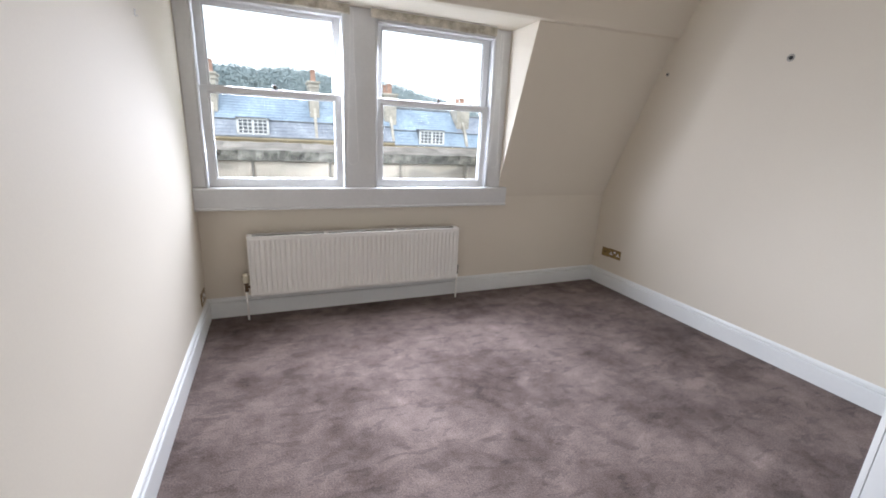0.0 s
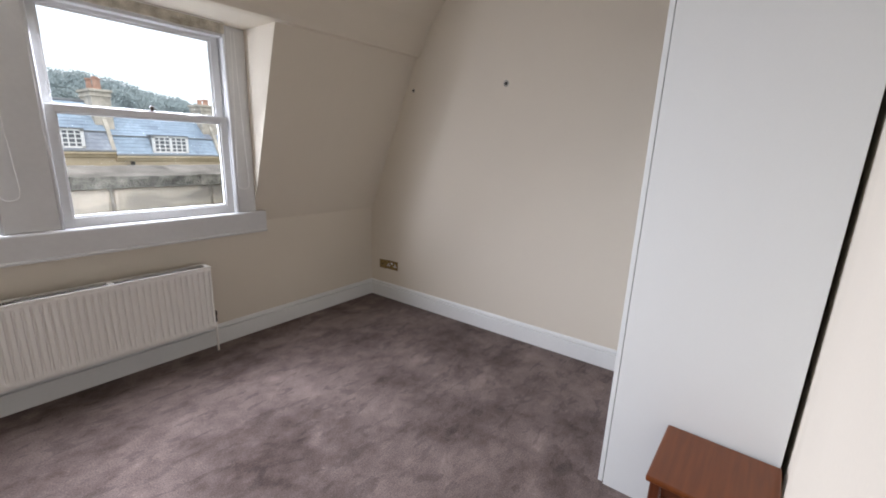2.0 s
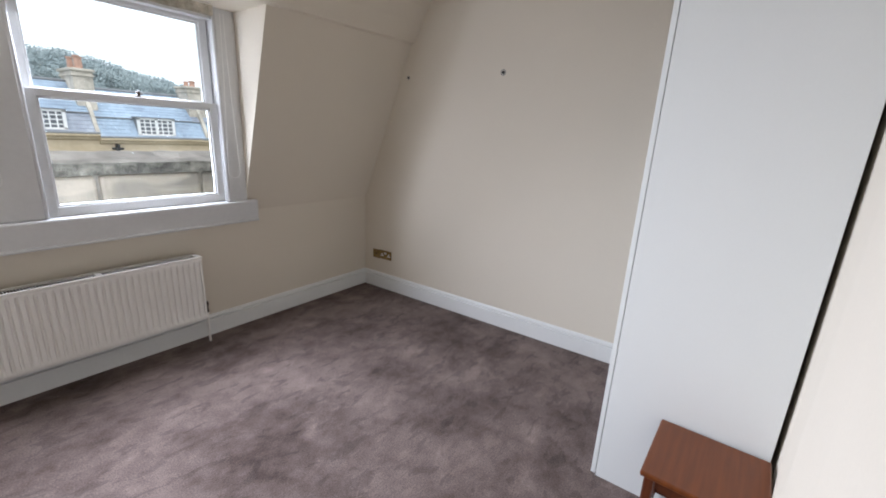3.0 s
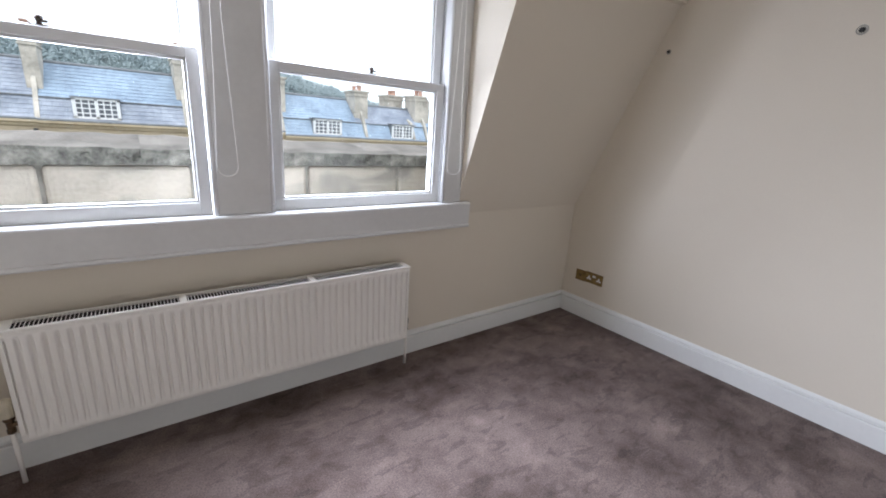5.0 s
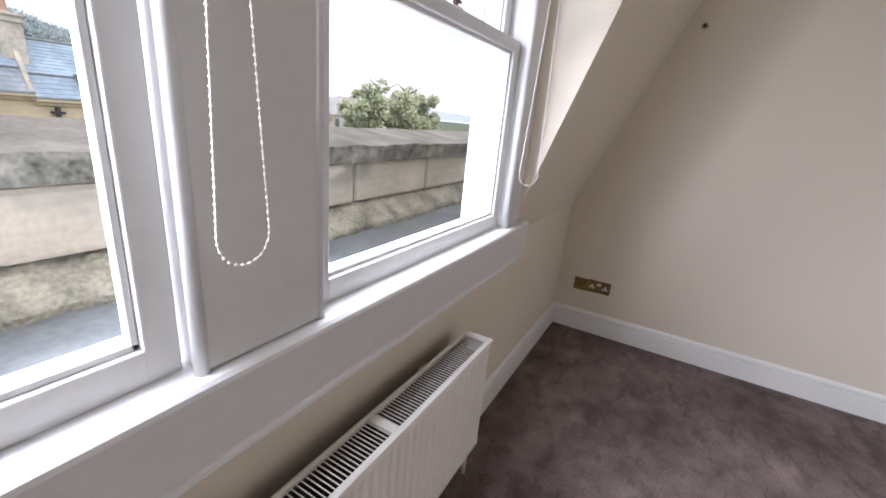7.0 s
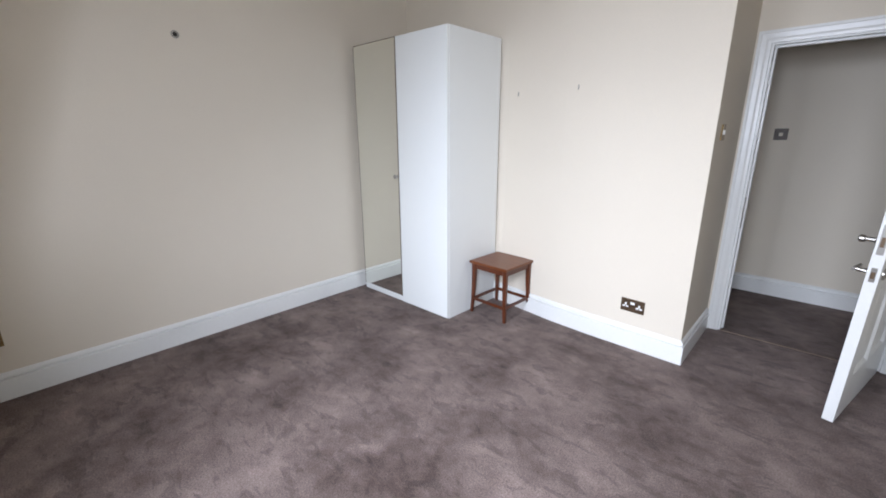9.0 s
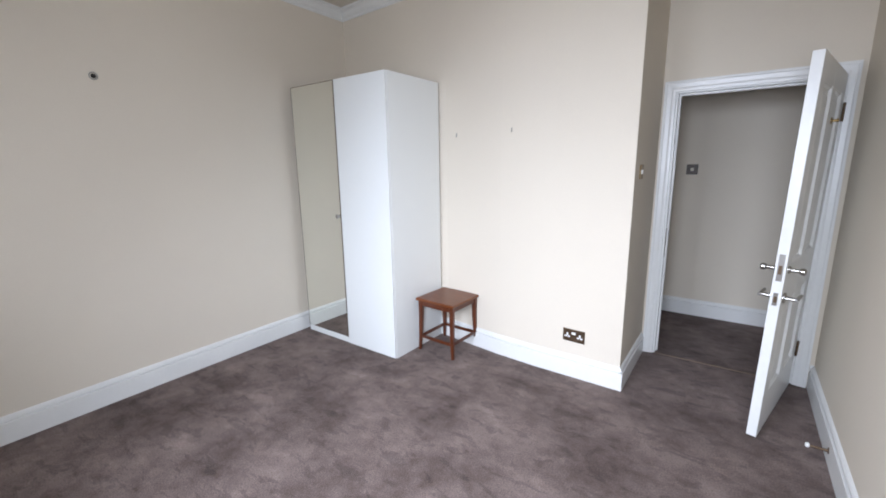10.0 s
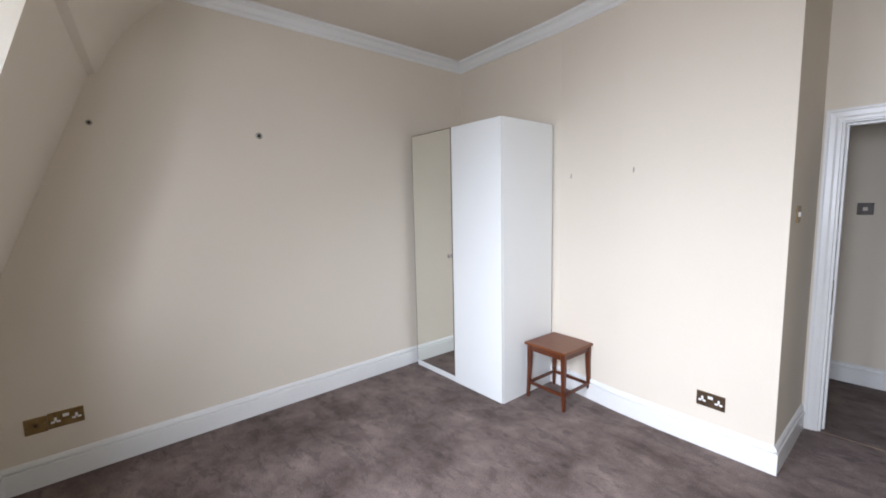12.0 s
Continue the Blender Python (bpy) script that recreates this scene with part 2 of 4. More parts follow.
M_POT = mat("terracotta", (0.46, 0.28, 0.21), 0.85, vary=0.2, big=4, fine=20)
M_FARWHITE = mat("dormer_paint", (0.80, 0.80, 0.80), 0.5, vary=0.04, big=2, fine=20)
M_FARGLASS = mat("dark_far_pane", (0.13, 0.14, 0.16), 0.15, vary=0.3, big=3, fine=9, bump=0)
M_FAROPEN = mat("blind_far_pane", (0.72, 0.73, 0.75), 0.3, vary=0.1, big=3, fine=9, bump=0)
M_ASPHALT = mat("asphalt", (0.05, 0.05, 0.05), 0.9, vary=0.2, big=0.5, fine=20)
M_GRASS = mat("far_grass", (0.09, 0.11, 0.06), 0.95, vary=0.3, big=0.05, fine=0.6)
# green turning brown, lightened further to put air haze into the colour
M_LEAF = mat("hazed_autumn_leaves", (0.33, 0.43, 0.23), 0.8, vary=0.15, big=0.25, fine=2, bump=0, tint=(0.54, 0.50, 0.36))
# blue-grey because the haze of distance is mixed into the leaf colour
M_HILL = mat("hazed_wood_leaves", (0.27, 0.335, 0.35), 0.95, vary=0.12, big=0.08, fine=1.0, bump=0, tint=(0.30, 0.345, 0.34))
M_BARK = mat("bark", (0.09, 0.07, 0.05), 0.95, vary=0.3, big=4, fine=30, bump=0.7)
M_GLASS = glass_material()


# ---------------------------------------------------------------- mesh tools
def obj(name, bm, material, parent=None, smooth=False, m=None):
    me = bpy.data.meshes.new(name)
    bmesh.ops.recalc_face_normals(bm, faces=bm.faces)
    bm.to_mesh(me)
    bm.free()
    for mm in (material if isinstance(material, (list, tuple)) else [material]):
        me.materials.append(mm)
    if smooth:
        for p in me.polygons:
            p.use_smooth = True
    ob = new(name, me)
    if m is not None:
        ob.matrix_world = m
    if parent is not None:
        ob.parent = parent
    return ob


def add_box(bm, lo, hi, bevel=0.0, index=0):
    vs = [bm.verts.new((x, y, z)) for x in (lo[0], hi[0]) for y in (lo[1], hi[1]) for z in (lo[2], hi[2])]
    fs = [bm.faces.new([vs[i] for i in q]) for q in ((0, 1, 3, 2), (4, 6, 7, 5), (0, 4, 5, 1), (2, 3, 7, 6), (0, 2, 6, 4), (1, 5, 7, 3))]
    for f in fs:
        f.material_index = index
    bmesh.ops.recalc_face_normals(bm, faces=fs)
    if bevel:
        es = {e for f in fs for e in f.edges}
        r = bmesh.ops.bevel(bm, geom=list(es), offset=bevel, segments=2, affect="EDGES", profile=0.5)
        for f in r["faces"]:
            f.material_index = index
    return vs


def box(name, lo, hi, material, parent=None, bevel=0.0, m=None):
    bm = bmesh.new()
    add_box(bm, lo, hi, bevel)
    return obj(name, bm, material, parent, m=m)


def add_loft(bm, rings, closed=True, caps=True):
    """Joins rings of equal count into a skin."""
    vv = [[bm.verts.new(p) for p in r] for r in rings]
    n = len(rings[0])
    for a, b in zip(vv, vv[1:]):
        for i in range(n if closed else n - 1):
            j = (i + 1) % n
            bm.faces.new((a[i], a[j], b[j], b[i]))
    if caps:
        bm.faces.new(vv[0][::-1])
        bm.faces.new(vv[-1])
    return vv


def add_tube(bm, p, q, r0, r1=None, n=12):
    r1 = r0 if r1 is None else r1
    p, q = Vector(p), Vector(q)
    d = (q - p).normalized()
    u = d.orthogonal().normalized()
    v = d.cross(u)
    ring = lambda c, r: [c + r * (math.cos(a) * u + math.sin(a) * v) for a in (2 * math.pi * i / n for i in range(n))]
    add_loft(bm, [ring(p, r0), ring(q, r1)])


def add_lathe(bm, base, axis, steps, n=16):
    """Turns (distance along axis, radius) steps round an axis."""
    base, d = Vector(base), Vector(axis).normalized()
    u = d.orthogonal().normalized()
    v = d.cross(u)
    add_loft(bm, [[base + h * d + r * (math.cos(a) * u + math.sin(a) * v) for a in (2 * math.pi * i / n for i in range(n))] for h, r in steps])


def extrude_path(name, profile, path, material, parent=None):
    """Sweeps an (out, up) profile along a level path; out lies to the left of the way walked. Mitred at the turns."""
    bm = bmesh.new()
    pts = [Vector(p) for p in path]
    rings = []
    for i, p in enumerate(pts):
        a = (pts[i] - pts[i - 1]).normalized() if i else (pts[1] - pts[0]).normalized()
        b = (pts[i + 1] - pts[i]).normalized() if i + 1 < len(pts) else a
        na, nb = Vector((-a.y, a.x, 0)), Vector((-b.y, b.x, 0))
        k = (na + nb) / (1 + na.dot(nb))
        rings.append([p + o * k + Vector((0, 0, h)) for o, h in profile])
    add_loft(bm, rings)
    return obj(name, bm, material, parent)


def thing(name, at, label, category, group=""):
    e = new(name)
    e.matrix_world = Matrix.Translation(at)
    return tagged(e, label, category, group)


def put_under(parent, parts):
    """Parents parts built in world space to an Empty, keeping them in place."""
    bpy.context.view_layer.update()
    for p in parts:
        p.parent = parent
        p.matrix_parent_inverse = parent.matrix_world.inverted()


def structure(ob, label, category=""):
    return tagged(ob, label, category, kind="structure")


# ---------------------------------------------------------------- the room's plan
XL = -0.352            # left wall
XR0, XR1 = 3.175, 3.118  # right wall at the back and at the window
YN = 3.095             # wall under the windows
XRET = 0.630           # side of the door recess
BACK = [(0.63, 0.012), (1.2, 0.0), (1.5, -0.022), (2.0, -0.092), (3.3, -0.165)]   # back wall, bowed and a little out of square


def YB(x):
    for (xa, ya), (xb, yb) in zip(BACK, BACK[1:]):
        if x <= xb + 1e-6:
            return ya + (yb - ya) * (x - xa) / (xb - xa)
    return BACK[-1][1]



YD = -0.680            # door wall
CEIL = 2.745
KINK = 2.158           # where the sloped wall breaks
SLOPE0 = 0.865
X1 = 1.925             # dormer cheek
YK = lambda x: 2.782 - 0.030 * (x + 0.34) - 0.0085 * (x + 0.34) ** 2
YOUT = 3.30
HY = -1.745             # far wall of the hall


def prism(name, outline, z0, z1, material, label):
    bm = bmesh.new()
    add_loft(bm, [[(x, y, z0) for x, y in outline], [(x, y, z1) for x, y in outline]])
    return structure(obj(name, bm, material), label, "wall")


structure(box("floor", (XL - 0.2, YD, -0.25), (3.4, 3.30, 0.0), M_CARPET), "mauve-brown cut-pile carpet with brushed nap marks", "carpet")
structure(box("floor_hall", (-4.15, HY - 0.15, -0.25), (0.8, YD, 0.0), M_CARPET), "mauve-brown cut-pile carpet in the hall", "carpet")
prism("wall_west", [(XL - 0.2, YD - 0.1), (XL, YD - 0.1), (XL, YOUT), (XL - 0.2, YOUT)], 0, 2.95, M_WALL, "cream painted plaster side wall beside the windows")
prism("wall_east", [(XR0, -0.6), (XR0 + 0.25, -0.6), (XR1 + 0.25, YOUT), (XR1, YOUT), (XR1, YN)], 0, 2.95, M_WALL, "plain cream painted party wall with two screw fixings")
prism("wall_south", [(XRET, YB(XRET)), (XRET, YD - 0.1), (3.3, YD - 0.1), *BACK[:0:-1]], 0, 2.95, M_WALL, "cream painted back wall with a door recess")
prism("wall_north", [(XL, YN), (XR1, YN), (XR1, YOUT), (XL, YOUT)], 0, SLOPE0, M_WALL, "cream painted low wall under the windows")

# sloped mansard wall beside the dormer
bm = bmesh.new()
rings = []
for i in range(9):
    x = X1 + (XR1 + 0.03 - X1) * i / 8
    k = YK(x)
    prof = [(YN, SLOPE0)] + [(YN + (k - YN) * f, SLOPE0 + (KINK - SLOPE0) * f) for f in (0.2, 0.4, 0.6, 0.8, 1.0)] + [(YOUT, KINK), (YOUT, SLOPE0)]
    rings.append([(x, y, z) for y, z in prof])
add_loft(bm, rings)
structure(obj("wall_slope_lower", bm, M_WALL), "cream painted sloping mansard wall beside the window", "wall")
# upper slope, over the dormer too
bm = bmesh.new()
rings = []
for i in range(17):
    x = XL + (XR1 + 0.05 - XL) * i / 16
    k = YK(x)
    prof = [(k, KINK), (k - 0.035, KINK + 0.008), (k - 0.055, KINK + 0.04), (k - 0.095, 2.29), (k - 0.16, 2.40), (k - 0.235, 2.49), (k - 0.33, 2.59), (k - 0.44, 2.69), (k - 0.50, 2.76), (k - 0.5, 2.95), (YOUT, 2.95), (YOUT, KINK)]
    rings.append([(x, y, z) for y, z in prof])
add_loft(bm, rings)
structure(obj("wall_slope_upper", bm, M_WALL), "cream painted upper slope curving into the ceiling", "wall")
structure(box("ceiling", (XL - 0.2, YD - 0.1, CEIL), (3.6, 2.45, CEIL + 0.2), M_CEIL), "plain cream painted ceiling", "ceiling")

# door wall with its opening
DX0, DX1, DH = -0.262, 0.552, 1.862
bm = bmesh.new()
add_box(bm, (XL, YD - 0.12, 0), (DX0, YD, DH))
add_box(bm, (DX1, YD - 0.12, 0), (XRET, YD, DH))
add_box(bm, (XL, YD - 0.12, DH), (XRET, YD, 2.95))
structure(obj("wall_door", bm, M_WALL), "cream painted wall round the doorway", "wall")

# hall beyond the door; its unseen length to x -4 is added to dim it
bm = bmesh.new()
add_box(bm, (-4.0, HY - 0.15, 0), (0.72, HY, 2.95))
add_box(bm, (0.66, HY, 0), (0.8, YD - 0.12, 2.95))
add_box(bm, (-4.15, HY - 0.15, 0), (-4.0, YD - 0.0, 2.95))
add_box(bm, (-4.0, YD - 0.12, 0), (XL - 0.2, YD, 2.95))
structure(obj("wall_hall", bm, M_WALL), "cream painted hall walls beyond the doorway, lengthened out of view to dim it", "wall")
structure(box("ceiling_hall", (-4.15, HY - 0.15, 2.65), (0.8, YD - 0.12, 2.8), M_CEIL), "plain hall ceiling", "ceiling")

# skirting boards and cornice
SK = [(0, 0), (0.021, 0), (0.021, 0.111), (0.019, 0.114), (0.003, 0.115), (0.003, 0.122), (0.015, 0.125), (0.014, 0.134), (0.008, 0.143), (0.0, 0.149)]
sk = lambda n, path: structure(extrude_path(n, SK, path, M_TRIM), "white painted moulded skirting board", "skirting board")
xr = lambda y: XR0 + (XR1 - XR0) * y / YN
sk("baseboard", [(XR1 - 0.001, YN, 0), (XL, YN, 0), (XL, YD, 0), (DX0 - 0.07, YD, 0)])
sk("baseboard_back", [(XRET, YD + 0.02, 0), (XRET, YB(XRET), 0), (1.2, YB(1.2), 0), (1.5, YB(1.5), 0), (2.0, YB(2.0), 0), (3.17, YB(3.17), 0), (XR1, YN, 0)])
sk("baseboard_hall", [(0.66, HY + 0.8, 0), (0.66, HY, 0), (-4.0, HY, 0)][::-1])
CO = [(0, 0), (0, -0.085), (0.012, -0.085), (0.014, -0.068), (0.030, -0.055), (0.048, -0.03), (0.062, -0.022), (0.075, -0.018), (0.075, 0)]
for n, path in (("cornice", [(XL, 2.32, CEIL), (XL, YD, CEIL), (XRET, YD, CEIL), (XRET, YB(XRET), CEIL), (1.2, YB(1.2), CEIL), (1.5, YB(1.5), CEIL), (2.0, YB(2.0), CEIL), (XR0, YB(XR0), CEIL), (xr(2.2), 2.2, CEIL)]),):
    structure(extrude_path(n, CO, path, M_TRIM), "white moulded plaster cornice", "cornice")


# ---------------------------------------------------------------- windows
def box_list(name, boxes, material, parent, bevel=0.003):
    bm = bmesh.new()
    for lo, hi in boxes:
        add_box(bm, lo, hi, bevel)
    return obj(name, bm, material, parent)


ZS, ZT = 0.950, 2.158
frame_top = new("window_frame")
structure(frame_top, "white painted timber double sash window frame in a dormer", "window")
YM = 3.045
parts = [
    box_list("mullion", [((0.634, YM, ZS), (0.858, 3.23, ZT))], M_SASH, None, 0.006),
    box_list("jamb", [((XL, YM, ZS), (-0.268, 3.23, ZT))], M_SASH, None, 0.006),
    box_list("jamb", [((1.795, YM, ZS), (X1, 3.23, ZT))], M_SASH, None, 0.004),
    box_list("head", [((-0.268, 3.07, 2.09), (0.634, 3.23, ZT)), ((0.858, 3.07, 2.09), (1.795, 3.23, ZT))], M_SASH, None, 0.003),
    box_list("outer_sill", [((XL, 3.10, 0.87), (X1 + 0.03, 3.26, 0.942))], M_SASH, None, 0.004),
]
bm = bmesh.new()
for x in (-0.268, 0.634, 0.858, 1.795):
    add_tube(bm, (x, YM + 0.006, ZS), (x, YM + 0.006, ZT), 0.011, n=10)
parts.append(obj("staff_bead", bm, M_SASH, smooth=True))
put_under(frame_top, parts)


def sash(x0, x1, z0, z1, y, label, bottom, top):
    """One sash: rails, stiles, glazing bead and pane."""
    e = thing("sash_window", ((x0 + x1) / 2, y, z0), label, "window")
    st = 0.046
    fr = box_list("sash_frame", [((x0, y, z0), (x0 + st, y + 0.042, z1)), ((x1 - st, y, z0), (x1, y + 0.042, z1)),
                                 ((x0 + st - 0.002, y, z0), (x1 - st + 0.002, y + 0.042, z0 + bottom)), ((x0 + st - 0.002, y, z1 - top), (x1 - st + 0.002, y + 0.042, z1))], M_SASH, None)
    bd = 0.010
    gx0, gx1, gz0, gz1 = x0 + st, x1 - st, z0 + bottom, z1 - top
    bead = box_list("glazing_bead", [((gx0, y + 0.010, gz0), (gx0 + bd, y + 0.03, gz1)), ((gx1 - bd, y + 0.010, gz0), (gx1, y + 0.03, gz1)),
                                     ((gx0, y + 0.010, gz0), (gx1, y + 0.03, gz0 + bd)), ((gx0, y + 0.010, gz1 - bd), (gx1, y + 0.03, gz1))], M_SASH, None, 0.002)
    pane = box("pane", (gx0, y + 0.018, gz0), (gx1, y + 0.022, gz1), M_GLASS)
    pane.visible_shadow = False
    put_under(e, [fr, bead, pane])
    return e


for x0, x1 in ((-0.258, 0.624), (0.868, 1.785)):
    sash(x0, x1, ZS, 1.592, 3.080, "white painted lower sash with a clear glass pane", 0.052, 0.036)
    sash(x0, x1, 1.556, 2.12, 3.128, "white painted upper sash with a clear glass pane", 0.036, 0.05)
    cx = (x0 + x1) / 2 + (0.0 if x0 < 0 else 0.03)
    la = thing("sash_fastener", (cx, 3.10, 1.592), "small dark metal sash fastener on the meeting rail", "window catch", "sash fasteners")
    bm = bmesh.new()
    add_box(bm, (cx - 0.025, 3.086, 1.591), (cx + 0.025, 3.112, 1.597), 0.002)
    pl = obj("plate", bm, M_BROWN)
    bm = bmesh.new()
    add_lathe(bm, (cx, 3.098, 1.597), (0, 0, 1), [(0, 0.008), (0.012, 0.006), (0.014, 0.011), (0.024, 0.012), (0.03, 0.006)])
    add_box(bm, (cx - 0.008, 3.09, 1.605), (cx + 0.022, 3.104, 1.612), 0.002)
    kn = obj("knob", bm, M_BROWN, smooth=True)
    put_under(la, [pl, kn])

# window board with its nosing
bm = bmesh.new()
prof = [(3.10, 0.90), (3.10, ZS), (3.026, ZS), (3.020, ZS - 0.006), (3.018, ZS - 0.014), (3.022, 0.818), (3.014, 0.815), (3.012, 0.806), (3.018, 0.798), (3.03, 0.796), (3.092, 0.796)]
add_loft(bm, [[(XL + 0.001, y, z) for y, z in prof], [(1.985, y, z) for y, z in prof]])
structure(obj("window_sill", bm, M_SASH), "deep white painted window board with moulded lower edge", "window sill")


# rolled fabric blinds
def blind(x0, x1):
    e = thing("roman_blind", ((x0 + x1) / 2, 3.0, 2.1), "raised mottled beige fabric blind under the soffit", "blind", "blinds")
    bm = bmesh.new()
    n = 40
    for k, (y0, y1, za) in enumerate(((2.985, 2.992, 2.098), (2.994, 3.001, 2.094), (3.003, 3.012, 2.101))):
        rows = []
        for i in range(n + 1):
            x = x0 + (x1 - x0) * i / n
            w = 0.004 * noise.noise((x * 6, k * 3.1, 0.4))
            rows.append([(x, y0 + w, za + 2 * w), (x, y1 + w, za + 2 * w), (x, y1, 2.150), (x, y0, 2.150)])
        add_loft(bm, rows)
    c = obj("fabric", bm, M_BLIND)
    rail = box("headrail", (x0, 2.988, 2.149), (x1, 3.03, 2.1575), M_PLASTIC)
    put_under(e, [c, rail])


blind(-0.300, 0.668)
blind(0.812, 1.765)


def chain(x, y, zb, w, turn):
    """A looped bead chain from the blind to its lowest point."""
    bm = bmesh.new()
    pts = []
    zt = 2.12
    for i in range(61):
        f = i / 60
        pts.append(Vector((-(0.010 + (w / 2 - 0.010) * f ** 1.5), 0, zt + (zb + w * 0.55 - zt) * f)))
    for i in range(1, 10):
        a = math.pi * i / 10
        pts.append(Vector((-w / 2 * math.cos(a), 0, zb + w * 0.55 - w * 0.55 * math.sin(a))))
    for i in range(60, -1, -1):
        f = i / 60
        pts.append(Vector((0.010 + (w / 2 - 0.010) * f ** 1.5, 0, zt + (zb + w * 0.55 - zt) * f)))
    rot = Matrix.Rotation(turn, 3, "Z")
    pts = [rot @ p + Vector((x, y, 0)) for p in pts]
    acc, step = 0.0, 0.0105
    for a, b in zip(pts, pts[1:]):
        add_tube(bm, a, b, 0.0009, n=4)
        L = (b - a).length
        s = step - acc
        while s <= L:
            bmesh.ops.create_icosphere(bm, subdivisions=1, radius=0.0024, matrix=Matrix.Translation(a + (b - a) * (s / L)))
            s += step
        acc = (acc + L) % step
    tagged(obj("blind_chain", bm, M_PLASTIC), "looped white beaded blind chain hanging beside the window", "blind chain", "blind chains")


chain(0.682, 3.003, 1.118, 0.078, 0.0)
chain(1.822, 2.998, 1.118, 0.075, -0.75)


# ---------------------------------------------------------------- radiator
def radiator(x0, x1, yf, z0, z1):
    e = thing("radiator", ((x0 + x1) / 2, yf + 0.05, z0), "white enamelled ribbed panel radiator with a top grille", "radiator")
    yb = yf + 0.098
    n, per = 46, 18
    pitch = (x1 - x0 - 0.03) / n
    def depth(u):
        u = u % 1.0
        if u < 0.16:
            return u / 0.16
        if u < 0.62:
            return 1.0
        if u < 0.78:
            return (0.78 - u) / 0.16
        return 0.0
    xs = [x0, x0 + 0.004] + [x0 + 0.015 + pitch * i / per for i in range(n * per + 1)] + [x1 - 0.004, x1]
    zs = [(z0, 0.004, 0), (z0 + 0.004, 0, 0), (z0 + 0.028, 0, 0), (z0 + 0.046, 0, 1), (z1 - 0.046, 0, 1), (z1 - 0.028, 0, 0), (z1 - 0.012, 0, 0), (z1 - 0.010, 0.006, 0)]
    bm = bmesh.new()
    grid = []
    for z, back, amt in zs:
        row = []
        for i, x in enumerate(xs):
            d = 0.0 if i < 2 or i > len(xs) - 3 else depth((x - x0 - 0.015) / pitch + 1e-6)
            d = d * d * (3 - 2 * d)
            y = yf + back + (0.004 if i in (0, len(xs) - 1) else 0) + 0.013 * (1 - d) * amt
            row.append(bm.verts.new((x, y, z)))
        grid.append(row)
    for a, b in zip(grid, grid[1:]):
        for i in range(len(xs) - 1):
            bm.faces.new((a[i], a[i + 1], b[i + 1], b[i]))
    front = obj("panel", bm, M_RAD, smooth=True)
    bm = bmesh.new()
    add_box(bm, (x0 + 0.006, yf + 0.016, z0 + 0.01), (x1 - 0.006, yf + 0.028, z1 - 0.05), 0.002)
    # back panel runs up to the grille; its painted shade darkens the slots
    add_box(bm, (x0 + 0.006, yb - 0.016, z0 + 0.01), (x1 - 0.006, yb, z1 - 0.011), 0.002)
    body = obj("water_panel", bm, M_RADSHADE)
    bm = bmesh.new()
    for i in range(150):
        x = x0 + 0.03 + (x1 - x0 - 0.06) * i / 149
        add_box(bm, (x - 0.0006, yf + 0.032, z0 + 0.03), (x + 0.0006, yb - 0.018, z1 - 0.045))
    fins = obj("convector_fins", bm, M_RADSHADE)
    tagged(fins, kind="stuff")
    sides = [box("side_panel", (xa, yf + 0.003, z0 + 0.004), (xa + 0.014, yb, z1 - 0.011), M_RAD, bevel=0.003) for xa in (x0 - 0.001, x1 - 0.013)]
    bm = bmesh.new()
    add_box(bm, (x0 - 0.003, yf - 0.003, z1 - 0.010), (x1 + 0.003, yf + 0.014, z1 + 0.002), 0.002)
    add_box(bm, (x0 - 0.003, yb - 0.010, z1 - 0.010), (x1 + 0.003, yb + 0.002, z1 + 0.002), 0.002)
    w = (x1 - x0) / 3
    for k in range(4):
        c = x0 + w * k
        a, b = (c - 0.003, c + 0.028) if k == 0 else (c - 0.028, c + 0.003) if k == 3 else (c - 0.013, c + 0.013)
        add_box(bm, (a, yf + 0.010, z1 - 0.009), (b, yb - 0.006, z1 + 0.001), 0.001)
    m = int((x1 - x0) / 0.0120)
    for i in range(m):
        x = x0 + 0.03 + (x1 - x0 - 0.06) * i / (m - 1)
        add_box(bm, (x - 0.0011, yf + 0.010, z1 - 0.003), (x + 0.0011, yb - 0.006, z1 - 0.001))
    grille = obj("grille", bm, M_RAD)
    brk = [box("wall_bracket", (x - 0.02, yb - 0.001, z0 + 0.05), (x + 0.02, YN, z1 - 0.06), M_RAD, bevel=0.002) for x in (x0 + 0.2, x1 - 0.2)]
    # right lockshield valve and tail
    bm = bmesh.new()
    xv = x1 + 0.020
    add_tube(bm, (x1 - 0.01, yf + 0.05, z0 + 0.055), (xv, yf + 0.05, z0 + 0.055), 0.009)
    add_lathe(bm, (xv, yf + 0.05, z0 + 0.025), (0, 0, 1), [(0, 0.008), (0.004, 0.011), (0.016, 0.011), (0.02, 0.009), (0.045, 0.009), (0.05, 0.013), (0.075, 0.012), (0.08, 0.008)])
    valve = obj("lockshield_valve", bm, M_BROWN, smooth=False)
    xl = x0 - 0.030
    pipes = []
    for xp in (xl, xv):
        bm = bmesh.new()
        add_tube(bm, (xp, yf + 0.05, 0.001), (xp, yf + 0.05, z0 + 0.026), 0.0078)
        pipes.append(obj("pipe", bm, M_RAD, smooth=True))
    bm = bmesh.new()
    add_tube(bm, (x0 + 0.01, yf + 0.05, z0 + 0.06), (xl, yf + 0.05, z0 + 0.06), 0.009)
